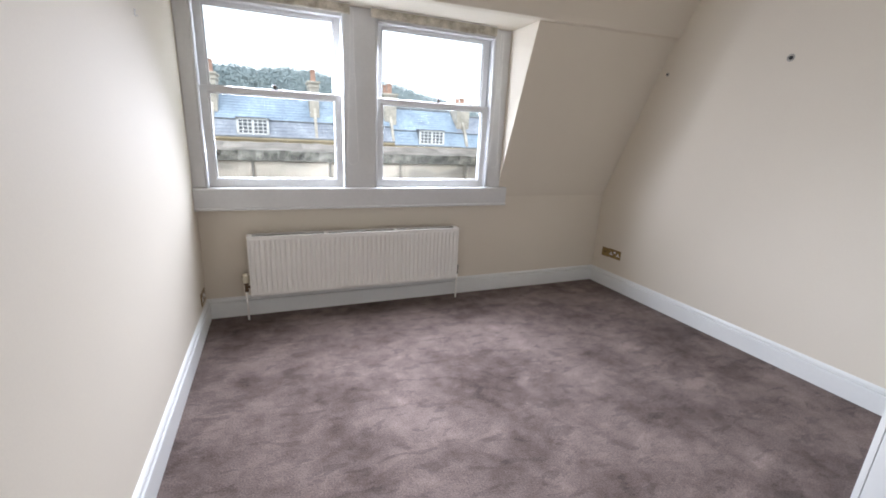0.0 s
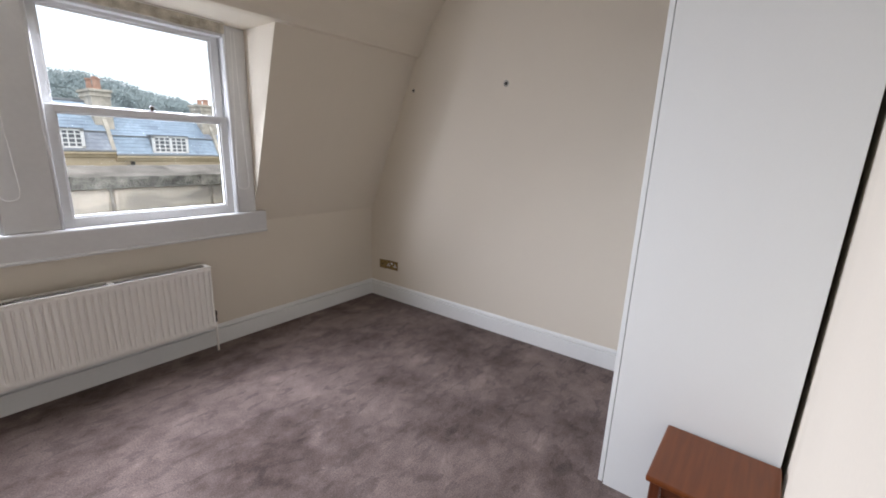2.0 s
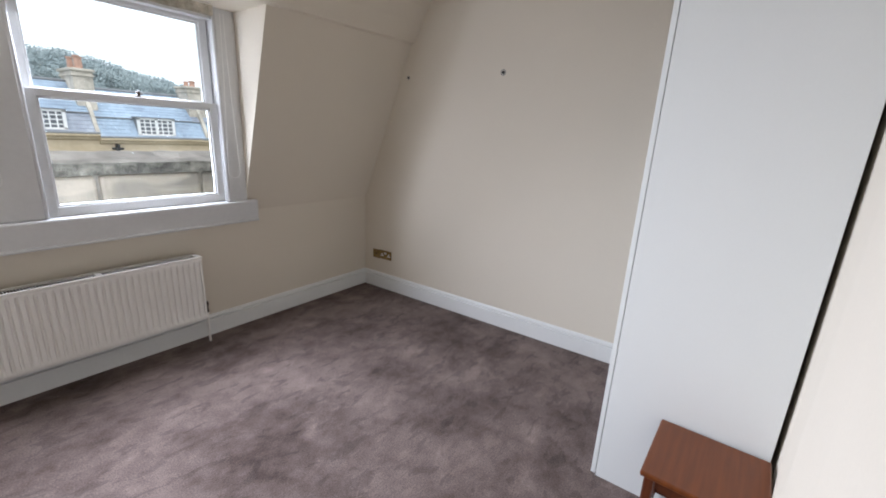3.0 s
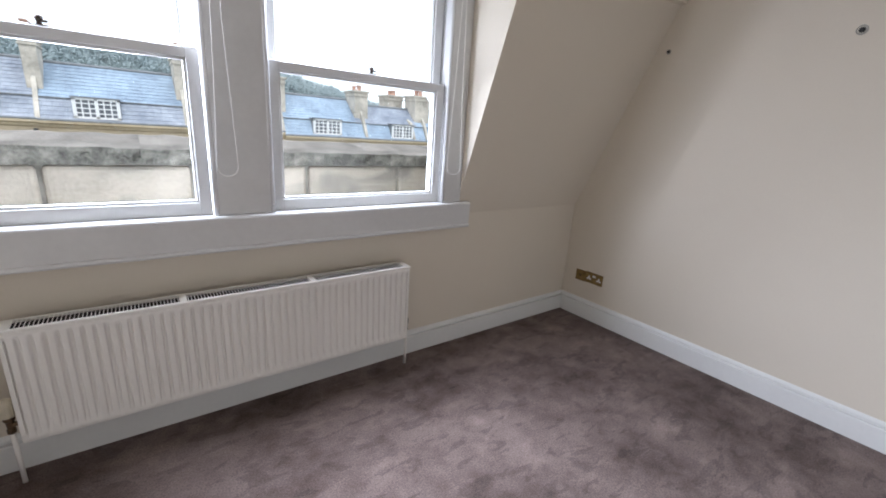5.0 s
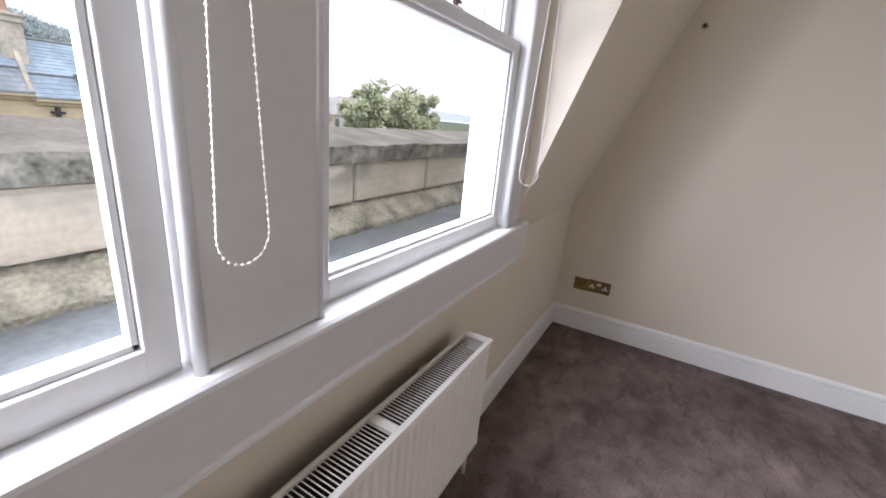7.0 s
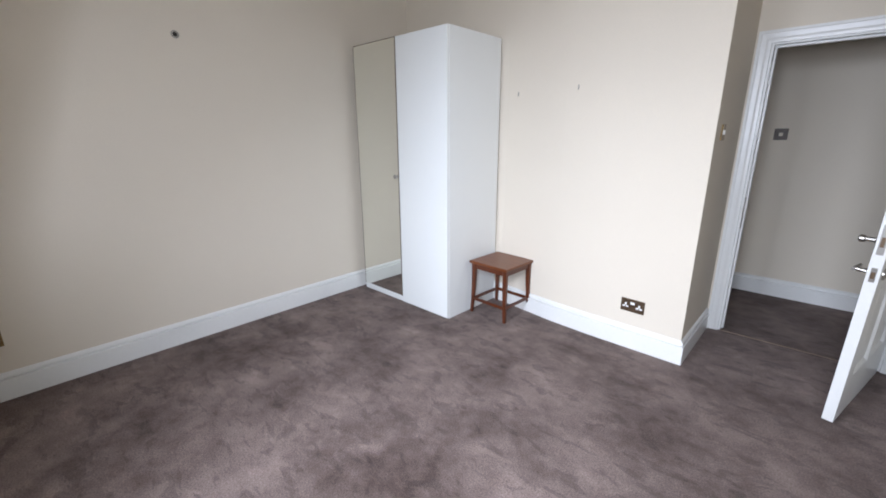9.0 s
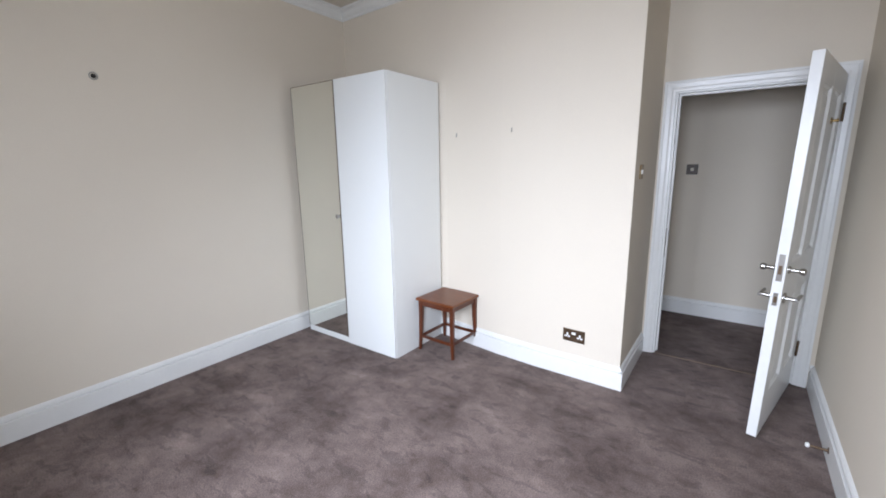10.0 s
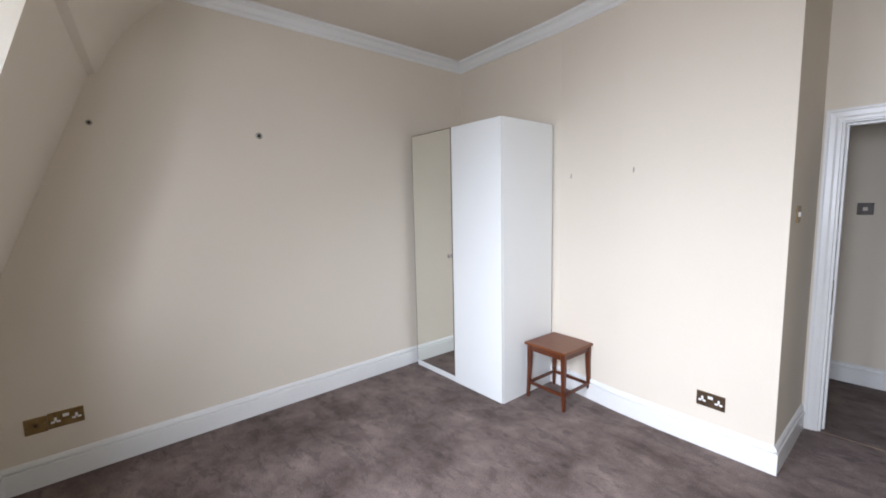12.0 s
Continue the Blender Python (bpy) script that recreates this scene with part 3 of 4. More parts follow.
    add_lathe(bm, (xl, yf + 0.05, z0 + 0.025), (0, 0, 1), [(0, 0.009), (0.004, 0.013), (0.018, 0.013), (0.022, 0.010), (0.05, 0.012), (0.055, 0.016), (0.07, 0.016)])
    tv = obj("valve_body", bm, M_BRONZE)
    bm = bmesh.new()
    add_lathe(bm, (xl, yf + 0.05, z0 + 0.095), (0, 0, 1), [(0, 0.020), (0.006, 0.024), (0.05, 0.024), (0.06, 0.021), (0.066, 0.012)], 24)
    for i in range(16):
        a = 2 * math.pi * i / 16
        add_tube(bm, (xl + 0.024 * math.cos(a), yf + 0.05 + 0.024 * math.sin(a), z0 + 0.103), (xl + 0.024 * math.cos(a), yf + 0.05 + 0.024 * math.sin(a), z0 + 0.142), 0.0018, n=5)
    head = obj("thermostatic_head", bm, M_CREAM)
    put_under(e, [front, body, fins, *sides, grille, *brk, valve, *pipes, tv, head])


radiator(-0.052, 1.530, 2.942, 0.192, 0.628)


# ---------------------------------------------------------------- wall plates and fixings
def plate(name, at, yaw, w, h, label, category, inner, metal=M_BRASS):
    """A wall plate; local x along the wall, y out of it, z up. inner: boxes (x, z, w, h, proud, material)."""
    e = new(name)
    e.matrix_world = Matrix.Translation(at) @ Matrix.Rotation(yaw, 4, "Z")
    tagged(e, label, category)
    bm = bmesh.new()
    add_box(bm, (-w / 2, 0.0, -h / 2), (w / 2, 0.006, h / 2), 0.0025)
    obj("plate", bm, metal, e)
    for nm, x, z, ww, hh, proud, mt in inner:
        bm = bmesh.new()
        add_box(bm, (x - ww / 2, 0.004, z - hh / 2), (x + ww / 2, 0.006 + proud, z + hh / 2), min(ww, hh, 0.004) * 0.25)
        obj(nm, bm, mt, e)
    return e


def socket_inner(ox=0.0):
    r = [("switch", ox, 0.016, 0.026, 0.016, 0.003, M_PLASTIC)]
    for s in (-1, 1):
        x = ox + s * 0.042
        r += [("insert", x, 0.004, 0.011, 0.020, 0.0015, M_PLASTIC), ("insert", x - 0.011, -0.010, 0.016, 0.011, 0.0015, M_PLASTIC), ("insert", x + 0.011, -0.010, 0.016, 0.011, 0.0015, M_PLASTIC)]
    for s in (-1, 1):
        r.append(("screw", ox + s * 0.066, 0.0, 0.005, 0.005, 0.001, M_BRONZE))
    return r


ANG_R = math.atan2(XR0 - XR1, YN)
plate("double_socket", (xr(2.822), 2.822, 0.335), math.pi / 2 + ANG_R, 0.146, 0.086, "aged brass double socket with white inserts", "socket", socket_inner())
plate("aerial_plate", (xr(2.940), 2.940, 0.330), math.pi / 2 + ANG_R, 0.088, 0.086, "plain aged brass aerial outlet plate", "socket", [("aerial_hole", 0, 0, 0.014, 0.014, 0.004, M_BRONZE)])
ANG_B = math.atan(-0.058)
plate("double_socket", (0.927, YB(0.927), 0.286), ANG_B, 0.146, 0.086, "antique brass double socket with white inserts", "socket", socket_inner(), M_BRONZE)
plate("double_socket", (XL, 2.95, 0.222), -math.pi / 2, 0.146, 0.086, "aged brass double socket low on the wall", "socket", socket_inner())
plate("light_switch", (XRET, -0.155, 1.345), math.pi / 2, 0.086, 0.086, "polished brass light switch in the door recess", "light switch", [("rocker", -0.012, 0, 0.012, 0.024, 0.005, M_PLASTIC), ("rocker", 0.012, 0, 0.012, 0.024, 0.005, M_PLASTIC)])
plate("light_switch", (0.505, HY, 1.335), 0.0, 0.088, 0.088, "dark bronze light switch on the hall wall", "light switch", [("rocker", 0, 0, 0.026, 0.026, 0.004, M_CREAM)], M_BROWN)


def fixing(at, r, label):
    """A round wall fixing: a dull washer with a dark screw in it."""
    e = thing("wall_fixing", at, label, "wall fixing", "wall fixings")
    bm = bmesh.new()
    add_lathe(bm, at, (-1, 0, 0), [(0, r), (0.003, r), (0.005, r * 0.8), (0.004, r * 0.55)], 20)
    a = obj("washer", bm, M_GREYMETAL)
    bm = bmesh.new()
    add_lathe(bm, Vector(at) - Vector((0.004, 0, 0)), (-1, 0, 0), [(0, r * 0.5), (0.005, r * 0.45), (0.012, r * 0.3)], 14)
    c = obj("screw", bm, M_BLACK)
    put_under(e, [a, c])


fixing((xr(1.722), 1.722, 1.917), 0.025, "round tarnished metal wall fixing")
fixing((xr(2.592), 2.592, 1.909), 0.014, "small dark wall plug with a screw")


for py in (0.806, 0.831):
    bm = bmesh.new()
    add_lathe(bm, (xr(py) + 0.001, py, 0.908), (-1, 0, 0), [(0, 0.004), (0.003, 0.004), (0.002, 0.0022)], 10)
    tagged(obj("wall_plug", bm, M_GREYMETAL), "tiny grey wall plug sunk in the plaster", "wall plug", "wall plugs")


def hook(at, out, white=False):
    """A bent picture hook standing off the wall."""
    bm = bmesh.new()
    a, o = Vector(at), Vector(out)
    side = Vector((-o.y, o.x, 0))
    c = a - o * 0.004
    ring = lambda h, w, d: [c + side * p + o * q + Vector((0, 0, h)) for p, q in ((-w, 0), (w, 0), (w, d), (-w, d))]
    add_loft(bm, [ring(-0.008, 0.002, 0.002), ring(-0.004, 0.0035, 0.003), ring(0.014, 0.0035, 0.003), ring(0.020, 0.002, 0.002)])
    add_tube(bm, c + o * 0.002 + Vector((0, 0, -0.006)), c + o * 0.008 + Vector((0, 0, -0.010)), 0.0016, n=6)
    add_tube(bm, c + o * 0.008 + Vector((0, 0, -0.010)), c + o * 0.010 + Vector((0, 0, -0.002)), 0.0016, n=6)
    add_tube(bm, c + Vector((0, 0, 0.012)), c + o * 0.006 + Vector((0, 0, 0.015)), 0.0014, n=6)
    tagged(obj("picture_hook", bm, M_PLASTIC if white else M_CHROME), "small picture hook nailed to the wall", "hook", "picture hooks")


hook((1.905, YB(1.905) + 0.004, 1.615), (0, 1, 0))
hook((1.418, YB(1.418) + 0.004, 1.622), (0, 1, 0))
hook((XL + 0.004, 2.21, 1.785), (1, 0, 0), True)


# ---------------------------------------------------------------- wardrobe
def wardrobe():
    x0, x1, yf, yb, h = 2.068, 3.072, 0.505, -0.077, 2.010
    e = thing("wardrobe", ((x0 + x1) / 2, 0.2, 0), "tall white two-door wardrobe with one mirrored door", "wardrobe")
    bm = bmesh.new()
    yc = yf - 0.022
    add_box(bm, (x0, yb, 0.0), (x0 + 0.018, yc, h), 0.001)
    add_box(bm, (x1 - 0.018, yb, 0.0), (x1, yc, h), 0.001)
    add_box(bm, (x0 + 0.018, yb, h - 0.018), (x1 - 0.018, yc, h), 0.001)
    add_box(bm, (x0 + 0.018, yb, 0.05), (x1 - 0.018, yc, 0.068), 0.001)
    add_box(bm, (x0 + 0.018, yb, 0.068), (x1 - 0.018, yb + 0.006, h - 0.018))
    carcass = obj("body", bm, M_MELA)
    plinth = box("plinth", (x0 + 0.018, yc - 0.035, 0.0), (x1 - 0.018, yc - 0.018, 0.05), M_MELA)
    xm = (x0 + x1) / 2
    d1 = box("door", (x0 + 0.001, yf - 0.019, 0.008), (xm - 0.002, yf, h - 0.002), M_MELA, bevel=0.0015)
    d2 = box("mirror_door", (xm + 0.002, yf - 0.019, 0.008), (x1 - 0.001, yf - 0.003, h - 0.002), M_MELA, bevel=0.001)
    tagged(d2, "white door faced with mirror glass")
    mir = box("mirror", (xm + 0.006, yf - 0.003, 0.058), (x1 - 0.004, yf + 0.001, h - 0.006), M_MIRROR)
    bm = bmesh.new()
    for lo, hi in (((xm + 0.002, yf - 0.003, 0.054), (xm + 0.006, yf + 0.002, h - 0.002)), ((x1 - 0.004, yf - 0.003, 0.054), (x1 - 0.001, yf + 0.002, h - 0.002)),
                   ((xm + 0.006, yf - 0.003, h - 0.006), (x1 - 0.004, yf + 0.002, h - 0.002))):
        add_box(bm, lo, hi)
    edge = obj("mirror_edging", bm, M_BRONZE)
    bm = bmesh.new()
    add_lathe(bm, (xm + 0.024, yf + 0.001, 1.03), (0, 1, 0), [(0, 0.008), (0.012, 0.007), (0.015, 0.016), (0.022, 0.016), (0.026, 0.010)], 18)
    knob = obj("knob", bm, M_CHROME, smooth=False)
    put_under(e, [carcass, plinth, d1, d2, mir, edge, knob])


wardrobe()


# ---------------------------------------------------------------- side table
def side_table():
    cx, cy, a = 1.872, 0.105, 0.325
    e = new("side_table")
    e.matrix_world = pose(cx, cy, 0, 0, 0, -2.0)
    tagged(e, "small square teak side table beside the wardrobe", "side table")
    h, w = 0.418, a / 2
    bm = bmesh.new()
    add_box(bm, (-w - 0.014, -w - 0.014, h - 0.020), (w + 0.014, w + 0.014, h), 0.006)
    obj("top", bm, M_TEAK, e)
    bm = bmesh.new()
    t = w - 0.016
    for s in (-1, 1):
        add_box(bm, (-t, s * t - 0.008, h - 0.062), (t, s * t + 0.008, h - 0.020), 0.001)
        add_box(bm, (s * t - 0.008, -t, h - 0.062), (s * t + 0.008, t, h - 0.020), 0.001)
    obj("apron", bm, M_TEAKLEG, e)
    bm = bmesh.new()
    for s in (-1, 1):
        add_box(bm, (-t, s * (t + 0.003) - 0.007, 0.098), (t, s * (t + 0.003) + 0.007, 0.120), 0.002)
        add_box(bm, (s * (t + 0.003) - 0.007, -t, 0.098), (s * (t + 0.003) + 0.007, t, 0.120), 0.002)
    obj("stretcher", bm, M_TEAKLEG, e)
    for sx in (-1, 1):
        for sy in (-1, 1):
            bm = bmesh.new()
            rings = []
            for z, half, off in ((0, 0.010, 0.012), (0.10, 0.0125, 0.006), (0.25, 0.0155, 0.001), (h - 0.06, 0.0175, 0), (h - 0.020, 0.0175, 0)):
                c = Vector((sx * (t + off - 0.001), sy * (t + off - 0.001), z))
                rings.append([c + Vector(p) * half for p in ((-1, -.7, 0), (-.7, -1, 0), (.7, -1, 0), (1, -.7, 0), (1, .7, 0), (.7, 1, 0), (-.7, 1, 0), (-1, .7, 0))])
            add_loft(bm, rings)
            obj("leg", bm, M_TEAKLEG, e)


side_table()


# ---------------------------------------------------------------- doorway and door
bm = bmesh.new()
J = 0.018
add_box(bm, (DX0, YD - 0.13, 0), (DX0 + J, YD + 0.002, DH - J), 0.001)
add_box(bm, (DX1 - J, YD - 0.13, 0), (DX1, YD + 0.002, DH - J), 0.001)
add_box(bm, (DX0, YD - 0.13, DH - J), (DX1, YD + 0.002, DH), 0.001)
add_box(bm, (DX0 + J, YD - 0.075, 0), (DX0 + J + 0.012, YD - 0.045, DH - J - 0.012), 0.001)
add_box(bm, (DX1 - J - 0.012, YD - 0.075, 0), (DX1 - J, YD - 0.045, DH - J - 0.012), 0.001)
add_box(bm, (DX0 + J, YD - 0.075, DH - J - 0.012), (DX1 - J, YD - 0.045, DH - J), 0.001)
structure(obj("door_frame", bm, M_TRIM), "white painted door lining with stops", "door frame")
AR = [(0, 0), (0.012, 0.002), (0.014, 0.018), (0.018, 0.028), (0.020, 0.052), (0.024, 0.058), (0.024, 0.070), (0.0, 0.070)]


def architrave():
    """Moulded surround: profile (out, across) carried up, over and down the opening."""
    bm = bmesh.new()
    a, b, top = DX0 + 0.006, DX1 - 0.006, DH - 0.010
    rings = []
    for x, z, sx, sz in ((a, 0, -1, 0), (a, top, -1, 1), (b, top, 1, 1), (b, 0, 1, 0)):
        rings.append([(x + sx * c, YD + o + 0.001, z + sz * c) for o, c in AR])
    add_loft(bm, rings)
    return structure(obj("architrave", bm, M_TRIM), "white moulded door architrave", "architrave")


architrave()
bm = bmesh.new()
add_box(bm, (DX1 - J - 0.0015, YD - 0.040, 0.73), (DX1 - J + 0.001, YD - 0.012, 0.94), 0.0005)
add_box(bm, (DX1 - J - 0.0015, YD - 0.014, 0.82), (DX1 - J + 0.001, YD + 0.001, 0.88), 0.0005)
tagged(obj("strike_plate", bm, M_BRONZE), "dull bronze strike plate let into the door lining", "strike plate")
structure(box("threshold_trim", (DX0 + J, YD - 0.006, 0.0), (DX1 - J, YD + 0.004, 0.003), M_BRONZE, bevel=0.001), "thin metal carpet threshold strip", "threshold")


def door():
    """Panelled leaf, built along local x from the hinge, room face on +y."""
    w, t, h = 0.774, 0.043, 1.846
    hx, hy = DX0 + J + 0.004, YD + 0.048
    e = new("door")
    ang = math.degrees(math.atan2(0.142 - hy, -0.058 - hx))
    e.matrix_world = pose(hx, hy, 0.008, 0, -1.0, 0) @ pose(0, 0, 0, 0, 0, ang)
    tagged(e, "open white painted panelled door with chrome handles", "door")
    bm = bmesh.new()
    xs = [0, 0.105, 0.348, 0.426, 0.669, w]
    zs = [0, 0.22, 0.70, 0.90, 1.735, h]
    for i in (0, 2, 4):
        add_box(bm, (xs[i], -t, 0), (xs[i + 1], 0, h), 0.0015)
    for j in (0, 2, 4):
        for i in (1, 3):
            add_box(bm, (xs[i] - 0.001, -t + 0.0005, zs[j]), (xs[i + 1] + 0.001, -0.0005, zs[j + 1]), 0.001)
    obj("leaf", bm, M_TRIM, e)
    for i in (1, 3):
        for j in (1, 3):
            bm = bmesh.new()
            x0, x1, z0, z1 = xs[i], xs[i + 1], zs[j], zs[j + 1]
            for s in (1, -1):
                yc = 0 if s > 0 else -t
                ring = lambda d, dep: [(x0 + d, yc - s * dep, z0 + d), (x1 - d, yc - s * dep, z0 + d), (x1 - d, yc - s * dep, z1 - d), (x0 + d, yc - s * dep, z1 - d)]
                add_loft(bm, [ring(-0.002, 0.002), ring(0.008, 0.002), ring(0.018, 0.012), ring(0.04, 0.012), ring(0.055, 0.006), ring(0.057, 0.006)], caps=False)
                vs = [bm.verts.new(p) for p in ring(0.057, 0.006)]
                bm.faces.new(vs)
            obj("panel", bm, M_TRIM, e)
    def lever(z, rose, long):
        bm = bmesh.new()
        x = w - 0.058
        for s in (1, -1):
            y0 = 0.0 if s > 0 else -t
            add_lathe(bm, (x, y0, z), (0, s, 0), [(0, rose), (0.006, rose), (0.009, rose * 0.8), (0.010, 0.010), (0.045, 0.009)], 18)
            if long:
                add_tube(bm, (x + 0.008, y0 + s * 0.050, z), (x - 0.105, y0 + s * 0.052, z), 0.0088, 0.0075)
            else:
                add_lathe(bm, (x, y0 + s * 0.04, z), (0, s, 0), [(0, 0.010), (0.006, 0.016), (0.02, 0.017), (0.026, 0.010)], 16)
        obj("handle", bm, M_CHROME, e, smooth=False)
    lever(0.738, 0.026, True)
    lever(0.878, 0.018, False)
    bm = bmesh.new()
    add_box(bm, (w - 0.0005, -t + 0.010, 0.828), (w + 0.002, -0.010, 0.958), 0.0005)
    add_box(bm, (w - 0.0005, -t + 0.012, 0.706), (w + 0.002, -0.012, 0.770), 0.0005)
    obj("lock_plate", bm, M_CHROME, e)
    bm = bmesh.new()
    add_box(bm, (w + 0.0015, -t + 0.015, 0.862), (w + 0.006, -0.015, 0.905), 0.001)
    add_box(bm, (w + 0.0015, -t + 0.015, 0.722), (w + 0.007, -0.015, 0.752), 0.002)
    obj("latch", bm, M_BRONZE, e)
    bm = bmesh.new()
    for z in (0.20, 1.60):
        add_tube(bm, (-0.005, 0.007, z), (-0.005, 0.007, z + 0.09), 0.0065, n=10)
        add_lathe(bm, (-0.005, 0.007, z + 0.09), (0, 0, 1), [(0, 0.007), (0.004, 0.008), (0.009, 0.004)], 10)
    obj("hinge", bm, M_BRONZE, e)
    bm = bmesh.new()
    add_lathe(bm, (0.30, 0.0, 1.585), (0, 1, 0), [(0, 0.016), (0.004, 0.016), (0.006, 0.007), (0.022, 0.006), (0.023, 0.010), (0.030, 0.008)], 12)
    obj("coat_hook", bm, M_BRASS, e)


door()

# skirting-mounted door stop
bm = bmesh.new()
add_lathe(bm, (XL + 0.019, 0.135, 0.060), (1, 0, 0), [(0, 0.016), (0.004, 0.016), (0.006, 0.007), (0.070, 0.006)], 14)
ds = obj("rod", bm, M_BRONZE)
bm = bmesh.new()
add_lathe(bm, (XL + 0.089, 0.135, 0.060), (1, 0, 0), [(0, 0.007), (0.003, 0.012), (0.012, 0.012), (0.016, 0.008)], 14)
dt = obj("rubber_tip", bm, M_PLASTIC)
e = thing("door_stop", (XL + 0.03, 0.135, 0.06), "slim metal door stop with a pale tip on the skirting", "door stop")
put_under(e, [ds, dt])


# ---------------------------------------------------------------- outside: parapet and gutter
structure(box("lead_gutter", (-3.0, 3.30, 0.55), (7.5, 4.10, 0.70), M_LEAD), "grey lead valley gutter behind the parapet", "gutter")
structure(box("wall_building", (-4.2, -2.0, -12.0), (7.5, 4.06, -0.26), M_STONE), "plain stone body of the building below", "wall")
rng = random.Random(4)
parapet = new("parapet_wall")
structure(parapet, "weathered stone parapet with lichened coping, dark at the sides and paler on top", "parapet")
core = box("core", (-3.0, 4.062, -12.0), (7.5, 4.40, 1.066), M_MORTAR)
pparts = [core]
xb = -3.0
k = 0
while xb < 7.4:
    wd = 0.70 + rng.uniform(-0.03, 0.03)
    bm = bmesh.new()
    add_box(bm, (0, 0, 0), (wd - 0.022, 0.07, 0.218), 0.022)
    for v in bm.verts:
        v.co.y += 0.006 * noise.noise(v.co * 9 + Vector((k, 0, 0)))
    pparts.append(obj("stone_block", bm, M_STONE, m=Matrix.Translation((xb + 0.25, 4.035, 0.835))))
    bm = bmesh.new()
    add_box(bm, (0, 0, 0), (wd - 0.0004, 0.49, 0.088), 0.001)
    bmesh.ops.subdivide_edges(bm, edges=[ed for ed in bm.edges if abs(ed.verts[0].co.x - ed.verts[1].co.x) > 0.4], cuts=14, use_grid_fill=True)
    for v in bm.verts:
        if v.co.z > 0.045:
            v.co.z += 0.055 * v.co.y / 0.49
        v.co += Vector((0, 0.012, 0.009)) * noise.noise((v.co + Vector((xb, 0, 0))) * 8 + Vector((0, 1, 0)))
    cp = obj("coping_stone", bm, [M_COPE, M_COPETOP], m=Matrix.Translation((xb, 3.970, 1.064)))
    # upward faces take the paler brown, sides and underside the dark mottled colour
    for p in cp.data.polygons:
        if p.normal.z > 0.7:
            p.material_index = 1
    pparts.append(cp)
    xb += wd
    k += 1
# mossy plinth under the blocks
bm = bmesh.new()
rings = []
for i in range(140):
    x = -3.0 + 10.4 * i / 139
    q = lambda s, a: a * noise.noise((x * 3.0, s, 0.3)) + a * 0.6 * noise.noise((x * 11.0, s, 1.3))
    rings.append([(x, 4.07, 0.70), (x, 3.93 + q(1, 0.03), 0.70), (x, 3.965 + q(2, 0.03), 0.755 + q(3, 0.02)), (x, 4.02 + q(4, 0.01), 0.80 + q(5, 0.015)), (x, 4.07, 0.842)])
add_loft(bm, rings)
pparts.append(obj("mossy_plinth", bm, M_MOSS, smooth=True))
put_under(parapet, pparts)
# dormer's own outside cheek, seen at the window's edge
bm = bmesh.new()
add_box(bm, (1.822, 3.235, 0.90), (1.925, 3.258, 2.2), 0.004)
for z, w in ((1.50, 0.030), (1.62, 0.018)):
    add_lathe(bm, (1.822, 3.252, z), (0, 0, 1), [(0, 0.004), (0.012, w * 0.6), (0.03, w), (0.055, w * 0.9), (0.075, w * 0.45), (0.09, 0.006)], 12)
structure(obj("window_outer_frame", bm, M_SASH), "white painted outer window surround", "window")


# ---------------------------------------------------------------- outside: terrace across the street
YF = 24.0


def slates(name, x0, x1, pa, pb, rows, material, parent):
    """Overlapping slate courses from the eaves point pa to pb (y, z), one tilted slab a slate."""
    bm = bmesh.new()
    r = random.Random(int(x0 * 10) + rows)
    (ya, za), (yb, zb) = pa, pb
    L = math.hypot(yb - ya, zb - za)
    ny, nz = -(zb - za) / L, (yb - ya) / L
    w = 0.30
    for j in range(rows):
        f0, f1 = j / rows, min(1.0, (j + 1.25) / rows)
        x = x0 - (w / 2 if j % 2 else 0)
        while x < x1 - 0.01:
            a, b = max(x, x0) + 0.004, min(x + w, x1) - 0.004
            lift = 0.022 + r.uniform(-0.004, 0.006)
            x += w
            if b - a < 0.02:
                continue
            P = lambda f, up: (ya + (yb - ya) * f + ny * up, za + (zb - za) * f + nz * up)
            (y0, z0), (y1, z1), (y2, z2) = P(f0, lift), P(f1, 0.004), P(f0, 0.0)
            v = [bm.verts.new(c) for c in ((a, y0, z0), (b, y0, z0), (b, y1, z1), (a, y1, z1), (a, y2, z2), (b, y2, z2))]
            bm.faces.new(v[:4])
            bm.faces.new((v[0], v[4], v[5], v[1]))
    o = obj(name, bm, material, parent)
    tagged(o, kind="stuff")
    return o


